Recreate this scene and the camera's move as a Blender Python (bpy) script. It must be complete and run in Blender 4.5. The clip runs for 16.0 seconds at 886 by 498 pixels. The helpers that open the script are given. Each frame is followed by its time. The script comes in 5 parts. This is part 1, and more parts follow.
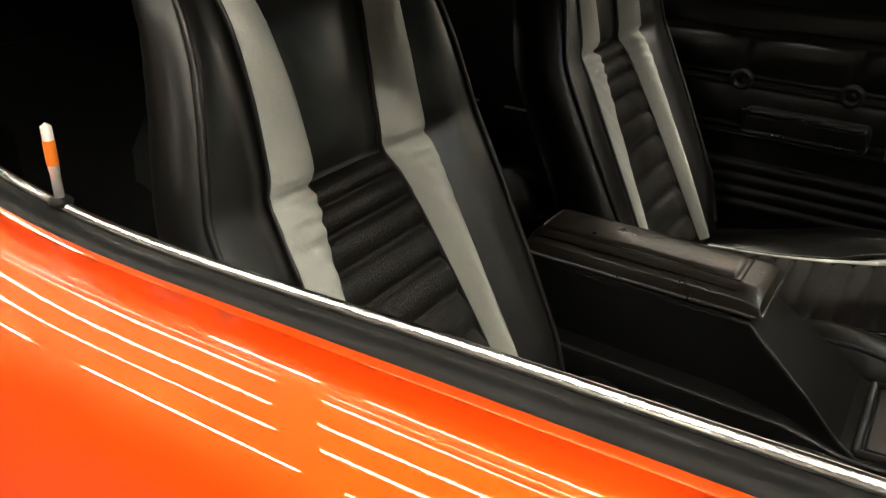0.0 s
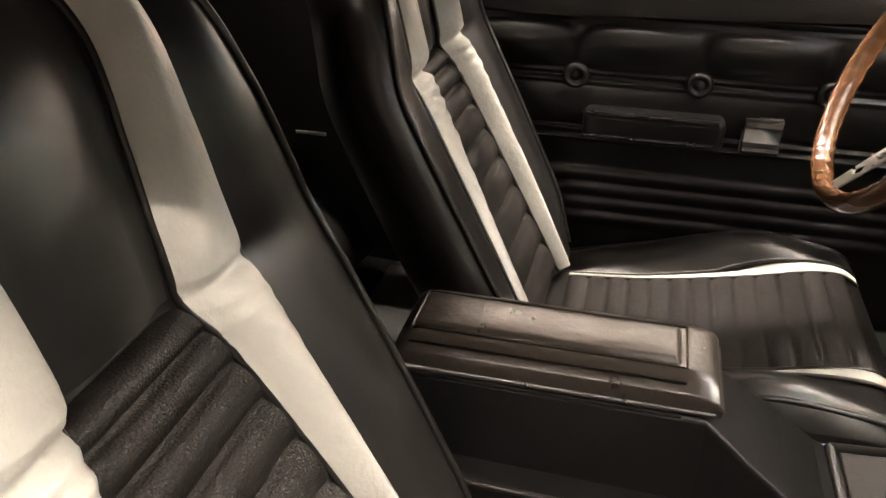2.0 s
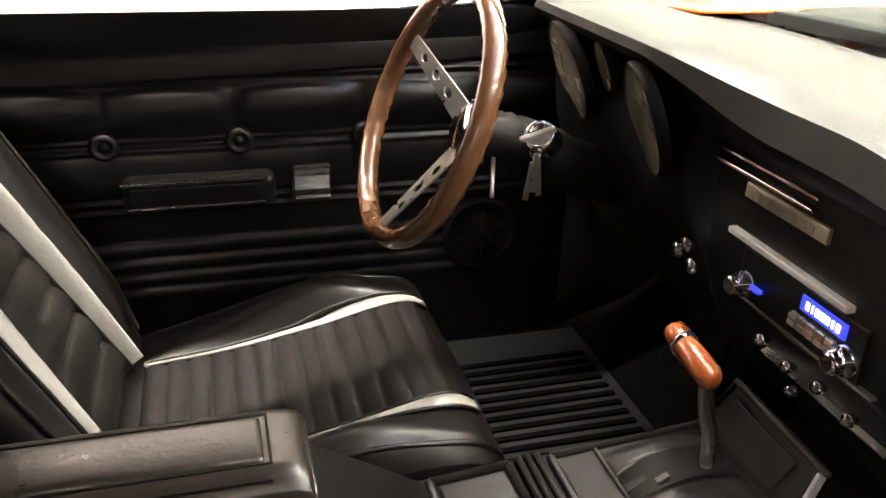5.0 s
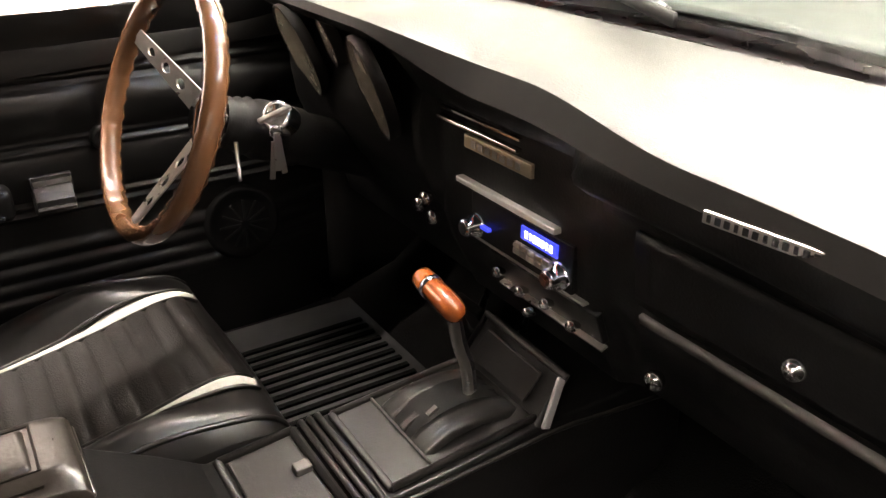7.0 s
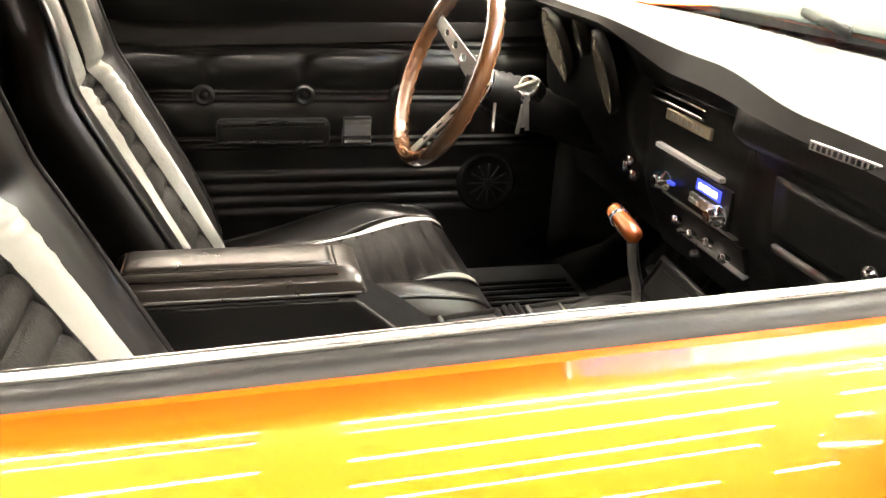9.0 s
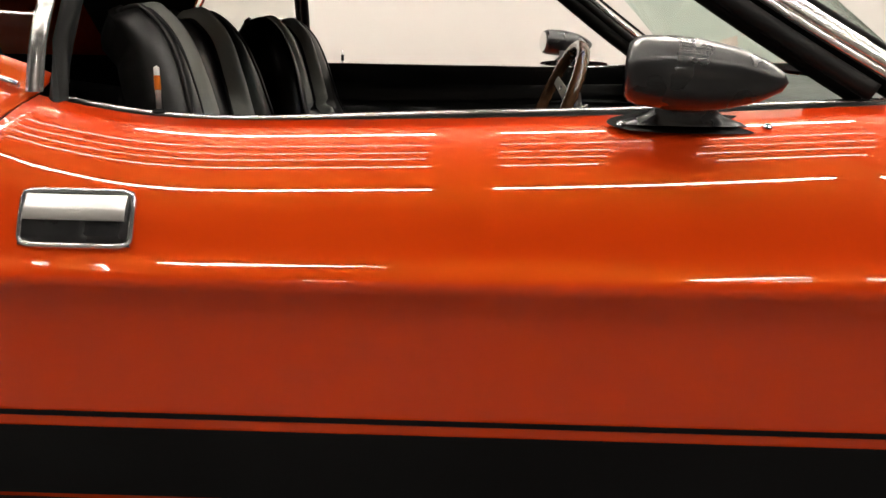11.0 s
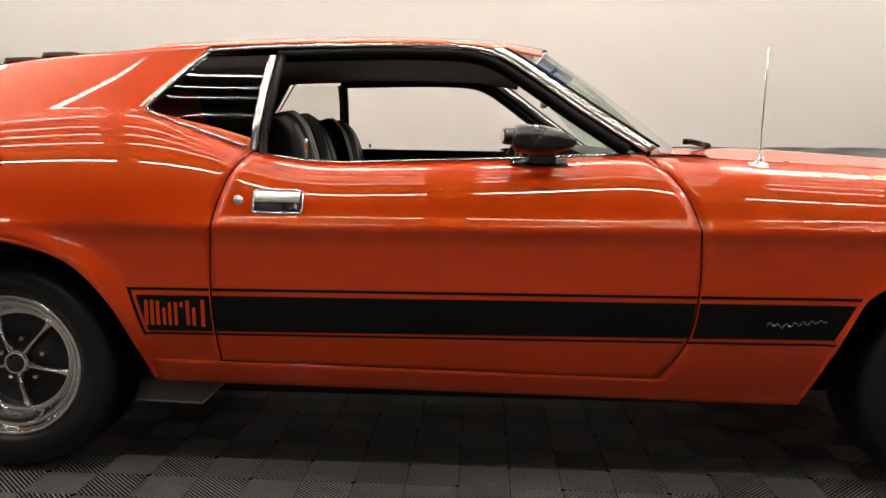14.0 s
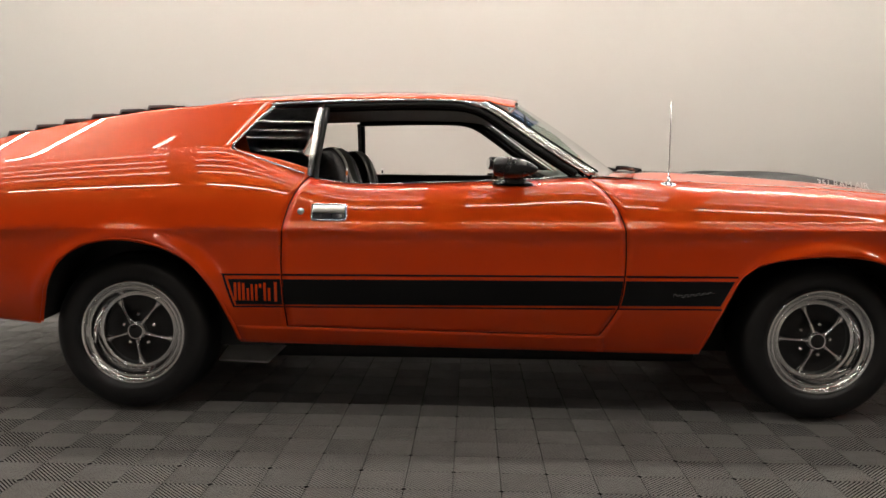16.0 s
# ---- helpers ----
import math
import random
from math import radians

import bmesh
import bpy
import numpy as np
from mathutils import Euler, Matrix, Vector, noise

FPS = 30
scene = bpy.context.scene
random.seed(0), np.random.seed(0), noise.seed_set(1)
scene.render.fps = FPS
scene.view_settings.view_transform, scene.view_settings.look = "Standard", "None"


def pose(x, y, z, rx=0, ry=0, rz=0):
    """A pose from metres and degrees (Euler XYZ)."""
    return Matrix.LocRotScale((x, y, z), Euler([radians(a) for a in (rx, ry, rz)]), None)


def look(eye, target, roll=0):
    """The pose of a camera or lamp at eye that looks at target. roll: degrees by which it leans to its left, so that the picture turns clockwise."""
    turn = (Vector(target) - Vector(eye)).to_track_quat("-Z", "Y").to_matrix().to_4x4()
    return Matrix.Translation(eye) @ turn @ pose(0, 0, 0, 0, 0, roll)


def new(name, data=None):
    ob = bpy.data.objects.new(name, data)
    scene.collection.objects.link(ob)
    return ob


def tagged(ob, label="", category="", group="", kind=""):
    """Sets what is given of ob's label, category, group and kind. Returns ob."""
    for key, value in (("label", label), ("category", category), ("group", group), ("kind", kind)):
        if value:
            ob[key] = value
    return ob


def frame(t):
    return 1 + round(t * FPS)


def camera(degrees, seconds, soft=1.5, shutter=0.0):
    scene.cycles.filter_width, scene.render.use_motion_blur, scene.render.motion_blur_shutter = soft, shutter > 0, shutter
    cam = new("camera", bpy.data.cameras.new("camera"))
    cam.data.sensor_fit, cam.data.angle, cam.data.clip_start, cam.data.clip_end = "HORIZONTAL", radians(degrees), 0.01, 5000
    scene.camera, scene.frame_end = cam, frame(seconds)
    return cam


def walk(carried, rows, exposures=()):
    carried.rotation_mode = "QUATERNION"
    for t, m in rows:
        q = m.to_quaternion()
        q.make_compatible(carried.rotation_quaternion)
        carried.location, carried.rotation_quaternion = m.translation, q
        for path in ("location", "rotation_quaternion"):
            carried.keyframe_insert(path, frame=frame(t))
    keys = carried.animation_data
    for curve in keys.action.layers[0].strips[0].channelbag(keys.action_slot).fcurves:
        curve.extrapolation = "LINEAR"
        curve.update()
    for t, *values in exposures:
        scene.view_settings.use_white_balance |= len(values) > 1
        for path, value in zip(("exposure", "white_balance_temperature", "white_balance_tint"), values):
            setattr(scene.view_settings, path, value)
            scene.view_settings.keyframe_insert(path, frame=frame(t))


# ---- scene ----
cam = camera(56.8, 16.0)

PATH = [
    (0, (0.009, -1.074, 1.192), (-0.929, 0.443, 0.288), 1.7),
    (0.5, (-0.085, -0.999, 1.185), (-0.893, 0.594, 0.284), 1.4),
    (1, (-0.155, -0.897, 1.191), (-0.883, 0.735, 0.292), 0.8),
    (1.5, (-0.193, -0.823, 1.179), (-0.809, 0.843, 0.261), 0.5),
    (2, (-0.24, -0.763, 1.17), (-0.667, 0.946, 0.222), 0.8),
    (2.5, (-0.26, -0.708, 1.165), (-0.485, 1.036, 0.213), 1.1),
    (3, (-0.251, -0.679, 1.166), (-0.303, 1.088, 0.23), 1.7),
    (3.5, (-0.237, -0.667, 1.171), (-0.12, 1.11, 0.261), 2.4),
    (4, (-0.216, -0.659, 1.174), (0.032, 1.118, 0.289), 2.1),
    (4.5, (-0.197, -0.661, 1.18), (0.178, 1.104, 0.317), 2.1),
    (5, (-0.181, -0.669, 1.185), (0.322, 1.069, 0.332), 1.9),
    (5.2, (-0.178, -0.674, 1.186), (0.382, 1.049, 0.338), 1.9),
    (7.3, (-0.157, -0.789, 1.19), (0.813, 0.723, 0.311), -0.1),
    (7.5, (-0.169, -0.822, 1.187), (0.799, 0.691, 0.308), 0.1),
    (8, (-0.201, -0.901, 1.181), (0.685, 0.669, 0.315), 0.8),
    (8.5, (-0.262, -0.996, 1.174), (0.445, 0.683, 0.350), 2.1),
    (9, (-0.285, -1.127, 1.155), (0.178, 0.658, 0.381), 3.2),
    (9.5, (-0.300, -1.248, 1.110), (-0.119, 0.637, 0.470), 3.5),
    (10, (-0.205, -1.444, 1.083), (-0.2, 0.475, 0.519), 2.6),
    (10.2, (-0.171, -1.52, 1.07), (-0.204, 0.403, 0.52), 2.3),
    (12.3, (-0.061, -2.417, 1.022), (-0.157, -0.458, 0.633), 0.6),
    (12.5, (-0.056, -2.502, 1.014), (-0.145, -0.538, 0.647), 0.7),
    (13, (-0.03, -2.724, 1.008), (-0.126, -0.753, 0.686), 0.9),
    (13.5, (-0.045, -2.929, 0.998), (-0.126, -0.95, 0.718), 0.9),
    (14, (-0.043, -3.143, 0.99), (-0.108, -1.16, 0.738), 1.0),
    (14.5, (-0.032, -3.384, 0.998), (-0.105, -1.4, 0.76), 1.2),
    (15, (-0.049, -3.627, 1.003), (-0.108, -1.641, 0.775), 1.1),
    (15.5, (-0.041, -3.867, 0.991), (-0.092, -1.878, 0.787), 0.9),
    (16, (-0.057, -4.096, 1.001), (-0.1, -2.106, 0.806), 0.6),
]
# exposure follows the phone's metering
EXPO = [(0.0, 1.65, 6800, 5), (0.5, 3.0, 7200, 12), (1.0, 3.2, 7200, 16), (2.5, 3.3, 7150, 18), (5.0, 3.1, 6800, 14), (7.5, 3.3, 7000, 18), (8.5, 3.5, 7100, 18), (9.0, 3.95, 7000, 12),
        (9.3, 3.3, 6900, 5), (9.6, 2.15, 6900, 0), (10.0, 1.0, 6800, 0), (10.2, 0.7, 6500, 4), (12.3, 0.7, 6500, 12), (13.5, 0.45, 6500, 12), (16.0, 0.12, 6500, 11)]
walk(cam, [(t, look(eye, target, roll)) for t, eye, target, roll in PATH], EXPO)

# ---- world and lights ----
world = bpy.data.worlds.new("hall_air")
scene.world = world
world.use_nodes = True
world.node_tree.nodes["Background"].inputs[0].default_value = (0.75, 0.8, 0.9, 1)
world.node_tree.nodes["Background"].inputs[1].default_value = 0.02
TUBE_POWER = 95.0


# ---- materials ----
def principled(name):
    m = bpy.data.materials.new(name)
    m.use_nodes = True
    return m, m.node_tree, m.node_tree.nodes["Principled BSDF"]


def material(name, color, rough=0.5, metal=0.0, coat=0.0, var=0.15, scale=8.0, bump=0.0, bump_scale=200.0,
             rough_var=0.08, fine=None, spec=0.5, emit=0.0, random_obj=0.0):
    """A surface with broad variation, fine relief and slightly uneven gloss."""
    m, t, b = principled(name)
    nodes, links = t.nodes, t.links
    co = nodes.new("ShaderNodeTexCoord")
    n1 = nodes.new("ShaderNodeTexNoise")
    n1.inputs["Scale"].default_value, n1.inputs["Detail"].default_value = scale, 6
    links.new(co.outputs["Object"], n1.inputs["Vector"])
    ramp = nodes.new("ShaderNodeMix")
    ramp.data_type = "RGBA"
    lo = [max(c * (1 - var), 0) for c in color]
    hi = [min(c * (1 + var), 1) for c in color]
    ramp.inputs[6].default_value, ramp.inputs[7].default_value = (*lo, 1), (*hi, 1)
    links.new(n1.outputs["Fac"], ramp.inputs[0])
    out = ramp.outputs[2]
    if random_obj:
        info = nodes.new("ShaderNodeObjectInfo")
        mul = nodes.new("ShaderNodeMapRange")
        mul.inputs[3].default_value, mul.inputs[4].default_value = 1 - random_obj, 1 + random_obj
        links.new(info.outputs["Random"], mul.inputs[0])
        mx = nodes.new("ShaderNodeVectorMath")
        mx.operation = "SCALE"
        links.new(out, mx.inputs[0])
        links.new(mul.outputs[0], mx.inputs["Scale"])
        out = mx.outputs[0]
    links.new(out, b.inputs["Base Color"])
    rr = nodes.new("ShaderNodeMapRange")
    n3 = nodes.new("ShaderNodeTexNoise")
    n3.inputs["Scale"].default_value, n3.inputs["Detail"].default_value = scale * 2.7, 4
    links.new(co.outputs["Object"], n3.inputs["Vector"])
    rr.inputs[3].default_value, rr.inputs[4].default_value = max(rough - rough_var, 0.01), min(rough + rough_var, 1)
    links.new(n3.outputs["Fac"], rr.inputs[0])
    links.new(rr.outputs[0], b.inputs["Roughness"])
    b.inputs["Metallic"].default_value = metal
    b.inputs["Specular IOR Level"].default_value = spec
    b.inputs["Coat Weight"].default_value = coat
    b.inputs["Coat Roughness"].default_value = 0.02
    if bump:
        bn = nodes.new("ShaderNodeBump")
        bn.inputs["Strength"].default_value, bn.inputs["Distance"].default_value = bump, 0.002
        if fine == "wave":
            n2 = nodes.new("ShaderNodeTexWave")
            n2.inputs["Scale"].default_value, n2.inputs["Distortion"].default_value = bump_scale, 1.0
            n2.bands_direction = "X"
        elif fine == "voronoi":
            n2 = nodes.new("ShaderNodeTexVoronoi")
            n2.inputs["Scale"].default_value = bump_scale
        else:
            n2 = nodes.new("ShaderNodeTexNoise")
            n2.inputs["Scale"].default_value, n2.inputs["Detail"].default_value = bump_scale, 3
        links.new(co.outputs["Object"], n2.inputs["Vector"])
        links.new(n2.outputs[0], bn.inputs["Height"])
        links.new(bn.outputs[0], b.inputs["Normal"])
    if emit:
        b.inputs["Emission Color"].default_value = (*color, 1)
        b.inputs["Emission Strength"].default_value = emit
    return m


PAINT = material("orange_paint", (0.72, 0.047, 0.004), 0.36, 0.0, 1.0, 0.04, 3.0, rough_var=0.03, spec=0.45)
PAINT.node_tree.nodes["Principled BSDF"].inputs["Specular Tint"].default_value = (1.0, 0.58, 0.03, 1)
BLACK_DECAL = material("matt_black_decal", (0.004, 0.004, 0.0045), 0.45, 0, 0, 0.2, 5.0, spec=0.2)
BLACK_PAINT = material("black_paint", (0.012, 0.012, 0.013), 0.28, 0, 0.35, 0.2, 5.0)
CHROME = material("chrome", (0.82, 0.82, 0.82), 0.08, 1.0, 0, 0.05, 6.0, rough_var=0.04)
TRIM = material("bright_trim", (0.74, 0.73, 0.71), 0.2, 1.0, 0, 0.06, 9.0, rough_var=0.05)
STEEL = material("brushed_steel", (0.62, 0.6, 0.56), 0.3, 1.0, 0, 0.1, 30.0)
RUBBER = material("rubber", (0.008, 0.008, 0.008), 0.5, 0, 0, 0.3, 10.0, 0.15, 300, spec=0.18)
MAT_RUBBER = material("floor_mat_rubber", (0.0025, 0.0025, 0.0025), 0.6, 0, 0, 0.3, 10.0, 0.15, 300, spec=0.025)
TYRE = material("tyre_rubber", (0.011, 0.011, 0.012), 0.36, 0, 0, 0.35, 9.0, 0.2, 120, spec=0.5)
VINYL = material("black_vinyl", (0.005, 0.005, 0.005), 0.33, 0, 0, 0.2, 6.0, 0.04, 260, rough_var=0.03, spec=0.28)
LEATHER = material("black_leather", (0.0065, 0.006, 0.0056), 0.35, 0, 0, 0.2, 5.0, 0.06, 160, rough_var=0.05, spec=0.55)
PALE_LEATHER = material("silver_grey_leather", (0.40, 0.405, 0.37), 0.40, 0, 0, 0.10, 7.0, 0.45, 130)
KNIT = material("knitted_vinyl", (0.008, 0.0068, 0.006), 0.45, 0, 0, 0.2, 9.0, 0.40, 420, fine="voronoi", spec=0.32)
PLASTIC = material("black_grained_plastic", (0.005, 0.005, 0.005), 0.40, 0, 0, 0.3, 8.0, 0.2, 320, spec=0.26)
LOUVRE = material("grey_black_louvre", (0.10, 0.10, 0.10), 0.5, 0, 0, 0.3, 8.0, 0.1, 200)
LIP = material("dash_lip_vinyl", (0.005, 0.0046, 0.0043), 0.50, 0, 0, 0.2, 5.0, 0.0, rough_var=0.03, spec=0.10)
DASH_PAD = material("dash_pad_vinyl", (0.017, 0.0178, 0.017), 0.40, 0, 0, 0.2, 4.0, 0.3, 350)
CARPET = material("black_carpet", (0.003, 0.003, 0.003), 0.95, 0, 0, 0.4, 30.0, 0.8, 400, spec=0.02)
WOOD = material("varnished_wood", (0.112, 0.052, 0.024), 0.22, 0, 0.8, 0.35, 14.0, 0.1, 60)
KNOB_WOOD = material("orange_varnished_wood", (0.25, 0.062, 0.014), 0.2, 0, 1.0, 0.25, 14.0)
HEADLINER = material("black_headliner", (0.014, 0.014, 0.014), 0.7, 0, 0, 0.3, 10.0, 0.3, 300)
GAUGE = material("gauge_glass", (0.13, 0.115, 0.09), 0.25, 0, 0.0, 0.15, 8.0, spec=0.25)
UNDERBODY = material("underbody_black", (0.01, 0.01, 0.01), 0.7, 0, 0, 0.3, 8.0)
# front and side walls are unseen, their tones set the fill and bounce light
UNSEEN_FRONT_WALL = material("unseen_brown_grey_wall", (0.30, 0.27, 0.245), 0.7, 0, 0, 0.15, 0.8)
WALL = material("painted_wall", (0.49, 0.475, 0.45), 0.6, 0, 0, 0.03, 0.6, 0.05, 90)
UNSEEN_SIDE_WALL = material("unseen_grey_side_wall", (0.2, 0.195, 0.19), 0.6, 0, 0, 0.05, 0.6)
CEILING = material("dark_ceiling", (0.022, 0.022, 0.023), 0.85, 0, 0, 0.2, 1.0)
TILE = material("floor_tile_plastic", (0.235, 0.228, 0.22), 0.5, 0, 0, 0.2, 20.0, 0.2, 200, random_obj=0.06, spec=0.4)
SLAB = material("dark_floor_slab", (0.10, 0.097, 0.093), 0.6, 0, 0, 0.2, 3.0, 0.2, 60)
LAMP = material("led_tube", (1.0, 0.93, 0.83), 0.5, emit=TUBE_POWER, var=0)
LAMP_SOFT = material("dimmer_led_tube", (1.0, 0.93, 0.83), 0.5, emit=TUBE_POWER * 0.17, var=0)
LAMP_FRONT = material("front_led_tube", (1.0, 0.93, 0.83), 0.5, emit=TUBE_POWER * 0.45, var=0)
BLUE_DISPLAY = material("blue_display", (0.03, 0.05, 0.8), 0.3, emit=0.2, var=0)
WHITE_LIT = material("lit_white", (0.85, 0.9, 1.0), 0.3, emit=0.5, var=0)
WHITE_PRINT = material("white_print", (0.7, 0.7, 0.68), 0.5)
CONSOLE = material("worn_console_plastic", (0.014, 0.0132, 0.0125), 0.36, 0, 0, 0.12, 12.0, 0.15, 320, rough_var=0.02)
# near-black colour stands in for the shade between the floor ribs
GROOVE_SHADE = material("tile_groove_shade", (0.005, 0.005, 0.005), 0.8, spec=0.1)
LID = material("worn_armrest_vinyl", (0.018, 0.015, 0.0125), 0.29, 0, 0, 0.2, 14.0, 0.32, 95, rough_var=0.04, spec=0.6)
DULL_TRIM = material("dull_grey_trim", (0.10, 0.095, 0.09), 0.45, 0.5)
PALE_METAL = material("polished_aluminium", (0.85, 0.84, 0.82), 0.35, 0.6)
BADGE_METAL = material("badge_metal", (0.55, 0.53, 0.5), 0.3, 0.9)
PALE_PLATE = material("pale_plate", (0.5, 0.42, 0.3), 0.4, 0.3)
ORANGE_RING = material("orange_stripe", (0.75, 0.2, 0.02), 0.3)


def glass(name, tint, ior=1.5):
    """Thin pane: tinted see-through with a clear mirror gloss."""
    m = bpy.data.materials.new(name)
    m.use_nodes = True
    nodes, links = m.node_tree.nodes, m.node_tree.links
    nodes.remove(nodes["Principled BSDF"])
    clear = nodes.new("ShaderNodeBsdfTransparent")
    clear.inputs["Color"].default_value = (*tint, 1)
    shine = nodes.new("ShaderNodeBsdfGlossy")
    shine.inputs["Roughness"].default_value = 0.01
    fres = nodes.new("ShaderNodeFresnel")
    fres.inputs["IOR"].default_value = ior
    mix = nodes.new("ShaderNodeMixShader")
    links.new(fres.outputs[0], mix.inputs[0])
    links.new(clear.outputs[0], mix.inputs[1])
    links.new(shine.outputs[0], mix.inputs[2])
    links.new(mix.outputs[0], nodes["Material Output"].inputs["Surface"])
    return m


WINDSCREEN = glass("windscreen_glass", (0.73, 0.88, 0.81))
SUN_BAND = glass("blue_tinted_glass", (0.10, 0.22, 0.62))
TINTED = glass("tinted_glass", (0.86, 0.88, 0.85), 1.32)


# ---- mesh helpers ----
def finish(ob, smooth=True, bevel=0.0, thick=0.0, subsurf=0, seg=2):
    for p in ob.data.polygons:
        p.use_smooth = smooth
    if thick:
        md = ob.modifiers.new("thickness", "SOLIDIFY")
        md.thickness, md.offset = thick, 0
    if bevel:
        md = ob.modifiers.new("bevel", "BEVEL")
        md.width, md.segments, md.limit_method = bevel, seg, "ANGLE"
    if subsurf:
        md = ob.modifiers.new("subsurf", "SUBSURF")
        md.levels = md.render_levels = subsurf
    return ob


def part(name, bm, mat, parent=None, label="", **kw):
    """Link a bmesh as one mesh object under its thing or part."""
    me = bpy.data.meshes.new(name)
    bm.to_mesh(me)
    bm.free()
    me.materials.append(mat)
    ob = new(name, me)
    if parent and parent.parent and parent.parent.parent:
        parent = parent.parent
    if parent:
        ob.parent = parent
    if label:
        tagged(ob, label)
    return finish(ob, **kw)


def grid_bm(rows, bm=None, close_u=False, close_v=False):
    bm = bm or bmesh.new()
    vs = [[bm.verts.new(p) for p in r] for r in rows]
    n, m = len(vs), len(vs[0])
    for i in range(n if close_v else n - 1):
        for j in range(m if close_u else m - 1):
            a, b, c, d = vs[i][j], vs[i][(j + 1) % m], vs[(i + 1) % n][(j + 1) % m], vs[(i + 1) % n][j]
            if len({a, b, c, d}) == 4:
                bm.faces.new((a, b, c, d))
    return bm


def box_bm(c, s, rot=None, bm=None):
    bm = bm or bmesh.new()
    m = Matrix.Translation(c) @ (rot.to_4x4() if rot else Matrix()) @ Matrix.Diagonal((*s, 1))
    bmesh.ops.create_cube(bm, size=1, matrix=m)
    return bm


def cyl_bm(a, b, r, r2=None, seg=20, bm=None):
    bm = bm or bmesh.new()
    a, b = Vector(a), Vector(b)
    d = b - a
    m = Matrix.Translation((a + b) / 2) @ d.to_track_quat("Z", "Y").to_matrix().to_4x4()
    bmesh.ops.create_cone(bm, cap_ends=True, segments=seg, radius1=r, radius2=r if r2 is None else r2, depth=d.length, matrix=m)
    return bm


def lathe_bm(profile, centre, axis, seg=40, bm=None, close=False):
    """Turn a profile of (radius, offset along the axis) round an axis."""
    q = Vector((0, 0, 1)).rotation_difference(Vector(axis)).to_matrix()
    rows = []
    for r, h in profile:
        rows.append([Vector(centre) + q @ Vector((r * math.cos(2 * math.pi * k / seg), r * math.sin(2 * math.pi * k / seg), h)) for k in range(seg)])
    return grid_bm(rows, bm, close_u=True, close_v=close)


def spline(pts, n):
    """n points on a smooth curve through pts."""
    P = [Vector(p) for p in pts]
    out = []
    for k in range(n):
        f = k / (n - 1) * (len(P) - 1)
        i = min(int(f), len(P) - 2)
        t = f - i
        p0, p1, p2, p3 = P[max(i - 1, 0)], P[i], P[i + 1], P[min(i + 2, len(P) - 1)]
        out.append(0.5 * (2 * p1 + (p2 - p0) * t + (2 * p0 - 5 * p1 + 4 * p2 - p3) * t * t + (3 * p1 - p0 - 3 * p2 + p3) * t ** 3))
    return out


def tube_bm(pts, r, seg=10, bm=None, flat=1.0, closed=False):
    """A tube, or with flat a strap, along points."""
    bm = bm or bmesh.new()
    P = [Vector(p) for p in pts]
    n = len(P)
    rows = []
    for i, p in enumerate(P):
        if closed:
            d = (P[(i + 1) % n] - P[i - 1]).normalized()
        else:
            d = (P[min(i + 1, n - 1)] - P[max(i - 1, 0)]).normalized()
        up = Vector((0, 0, 1)) if abs(d.z) < 0.95 else Vector((1, 0, 0))
        s = d.cross(up).normalized()
        u = s.cross(d)
        rows.append([p + r * (math.cos(2 * math.pi * k / seg) * s + flat * math.sin(2 * math.pi * k / seg) * u) for k in range(seg)])
    grid_bm(rows, bm, close_u=True, close_v=closed)
    if not closed:
        for row in (0, n - 1):
            bm.verts.ensure_lookup_table()
            base = len(bm.verts) - n * seg + row * seg
            try:
                bm.faces.new([bm.verts[base + k] for k in range(seg)])
            except ValueError:
                pass
    return bm


def poly_bm(pts, thick_vec, bm=None):
    """A flat plate with the outline pts, thick along thick_vec."""
    bm = bm or bmesh.new()
    a = [bm.verts.new(p) for p in pts]
    b = [bm.verts.new(Vector(p) + Vector(thick_vec)) for p in pts]
    n = len(a)
    bm.faces.new(a)
    bm.faces.new(b[::-1])
    for i in range(n):
        bm.faces.new((a[i], b[i], b[(i + 1) % n], a[(i + 1) % n]))
    bmesh.ops.recalc_face_normals(bm, faces=bm.faces[:])
    return bm


def empty(name, label="", category="", group=""):
    return tagged(new(name), label, category, group)


def interp(x, xs, ys):
    return float(np.interp(x, xs, ys))


def curve1(x, pts):
    """Smooth cubic interpolation through (x, value) pairs."""
    xs = [p[0] for p in pts]
    if x <= xs[0]:
        return pts[0][1]
    if x >= xs[-1]:
        return pts[-1][1]
    i = max(k for k in range(len(xs) - 1) if xs[k] <= x)
    h = xs[i + 1] - xs[i]
    t = (x - xs[i]) / h

    def slope(k):
        if 0 < k < len(xs) - 1:
            return (pts[k + 1][1] - pts[k - 1][1]) / (xs[k + 1] - xs[k - 1])
        k = min(k, len(xs) - 2)
        return (pts[k + 1][1] - pts[k][1]) / (xs[k + 1] - xs[k])
    a, b, m0, m1 = pts[i][1], pts[i + 1][1], slope(i) * h, slope(i + 1) * h
    return (2 * t ** 3 - 3 * t * t + 1) * a + (t ** 3 - 2 * t * t + t) * m0 + (3 * t * t - 2 * t ** 3) * b + (t ** 3 - t * t) * m1


def smooth01(t):
    t = min(max(t, 0), 1)
    return t * t * (3 - 2 * t)


# ---- the hall ----
def plain(name, bm, mat, label, category):
    return tagged(part(name, bm, mat, smooth=False), label, category, kind="structure")


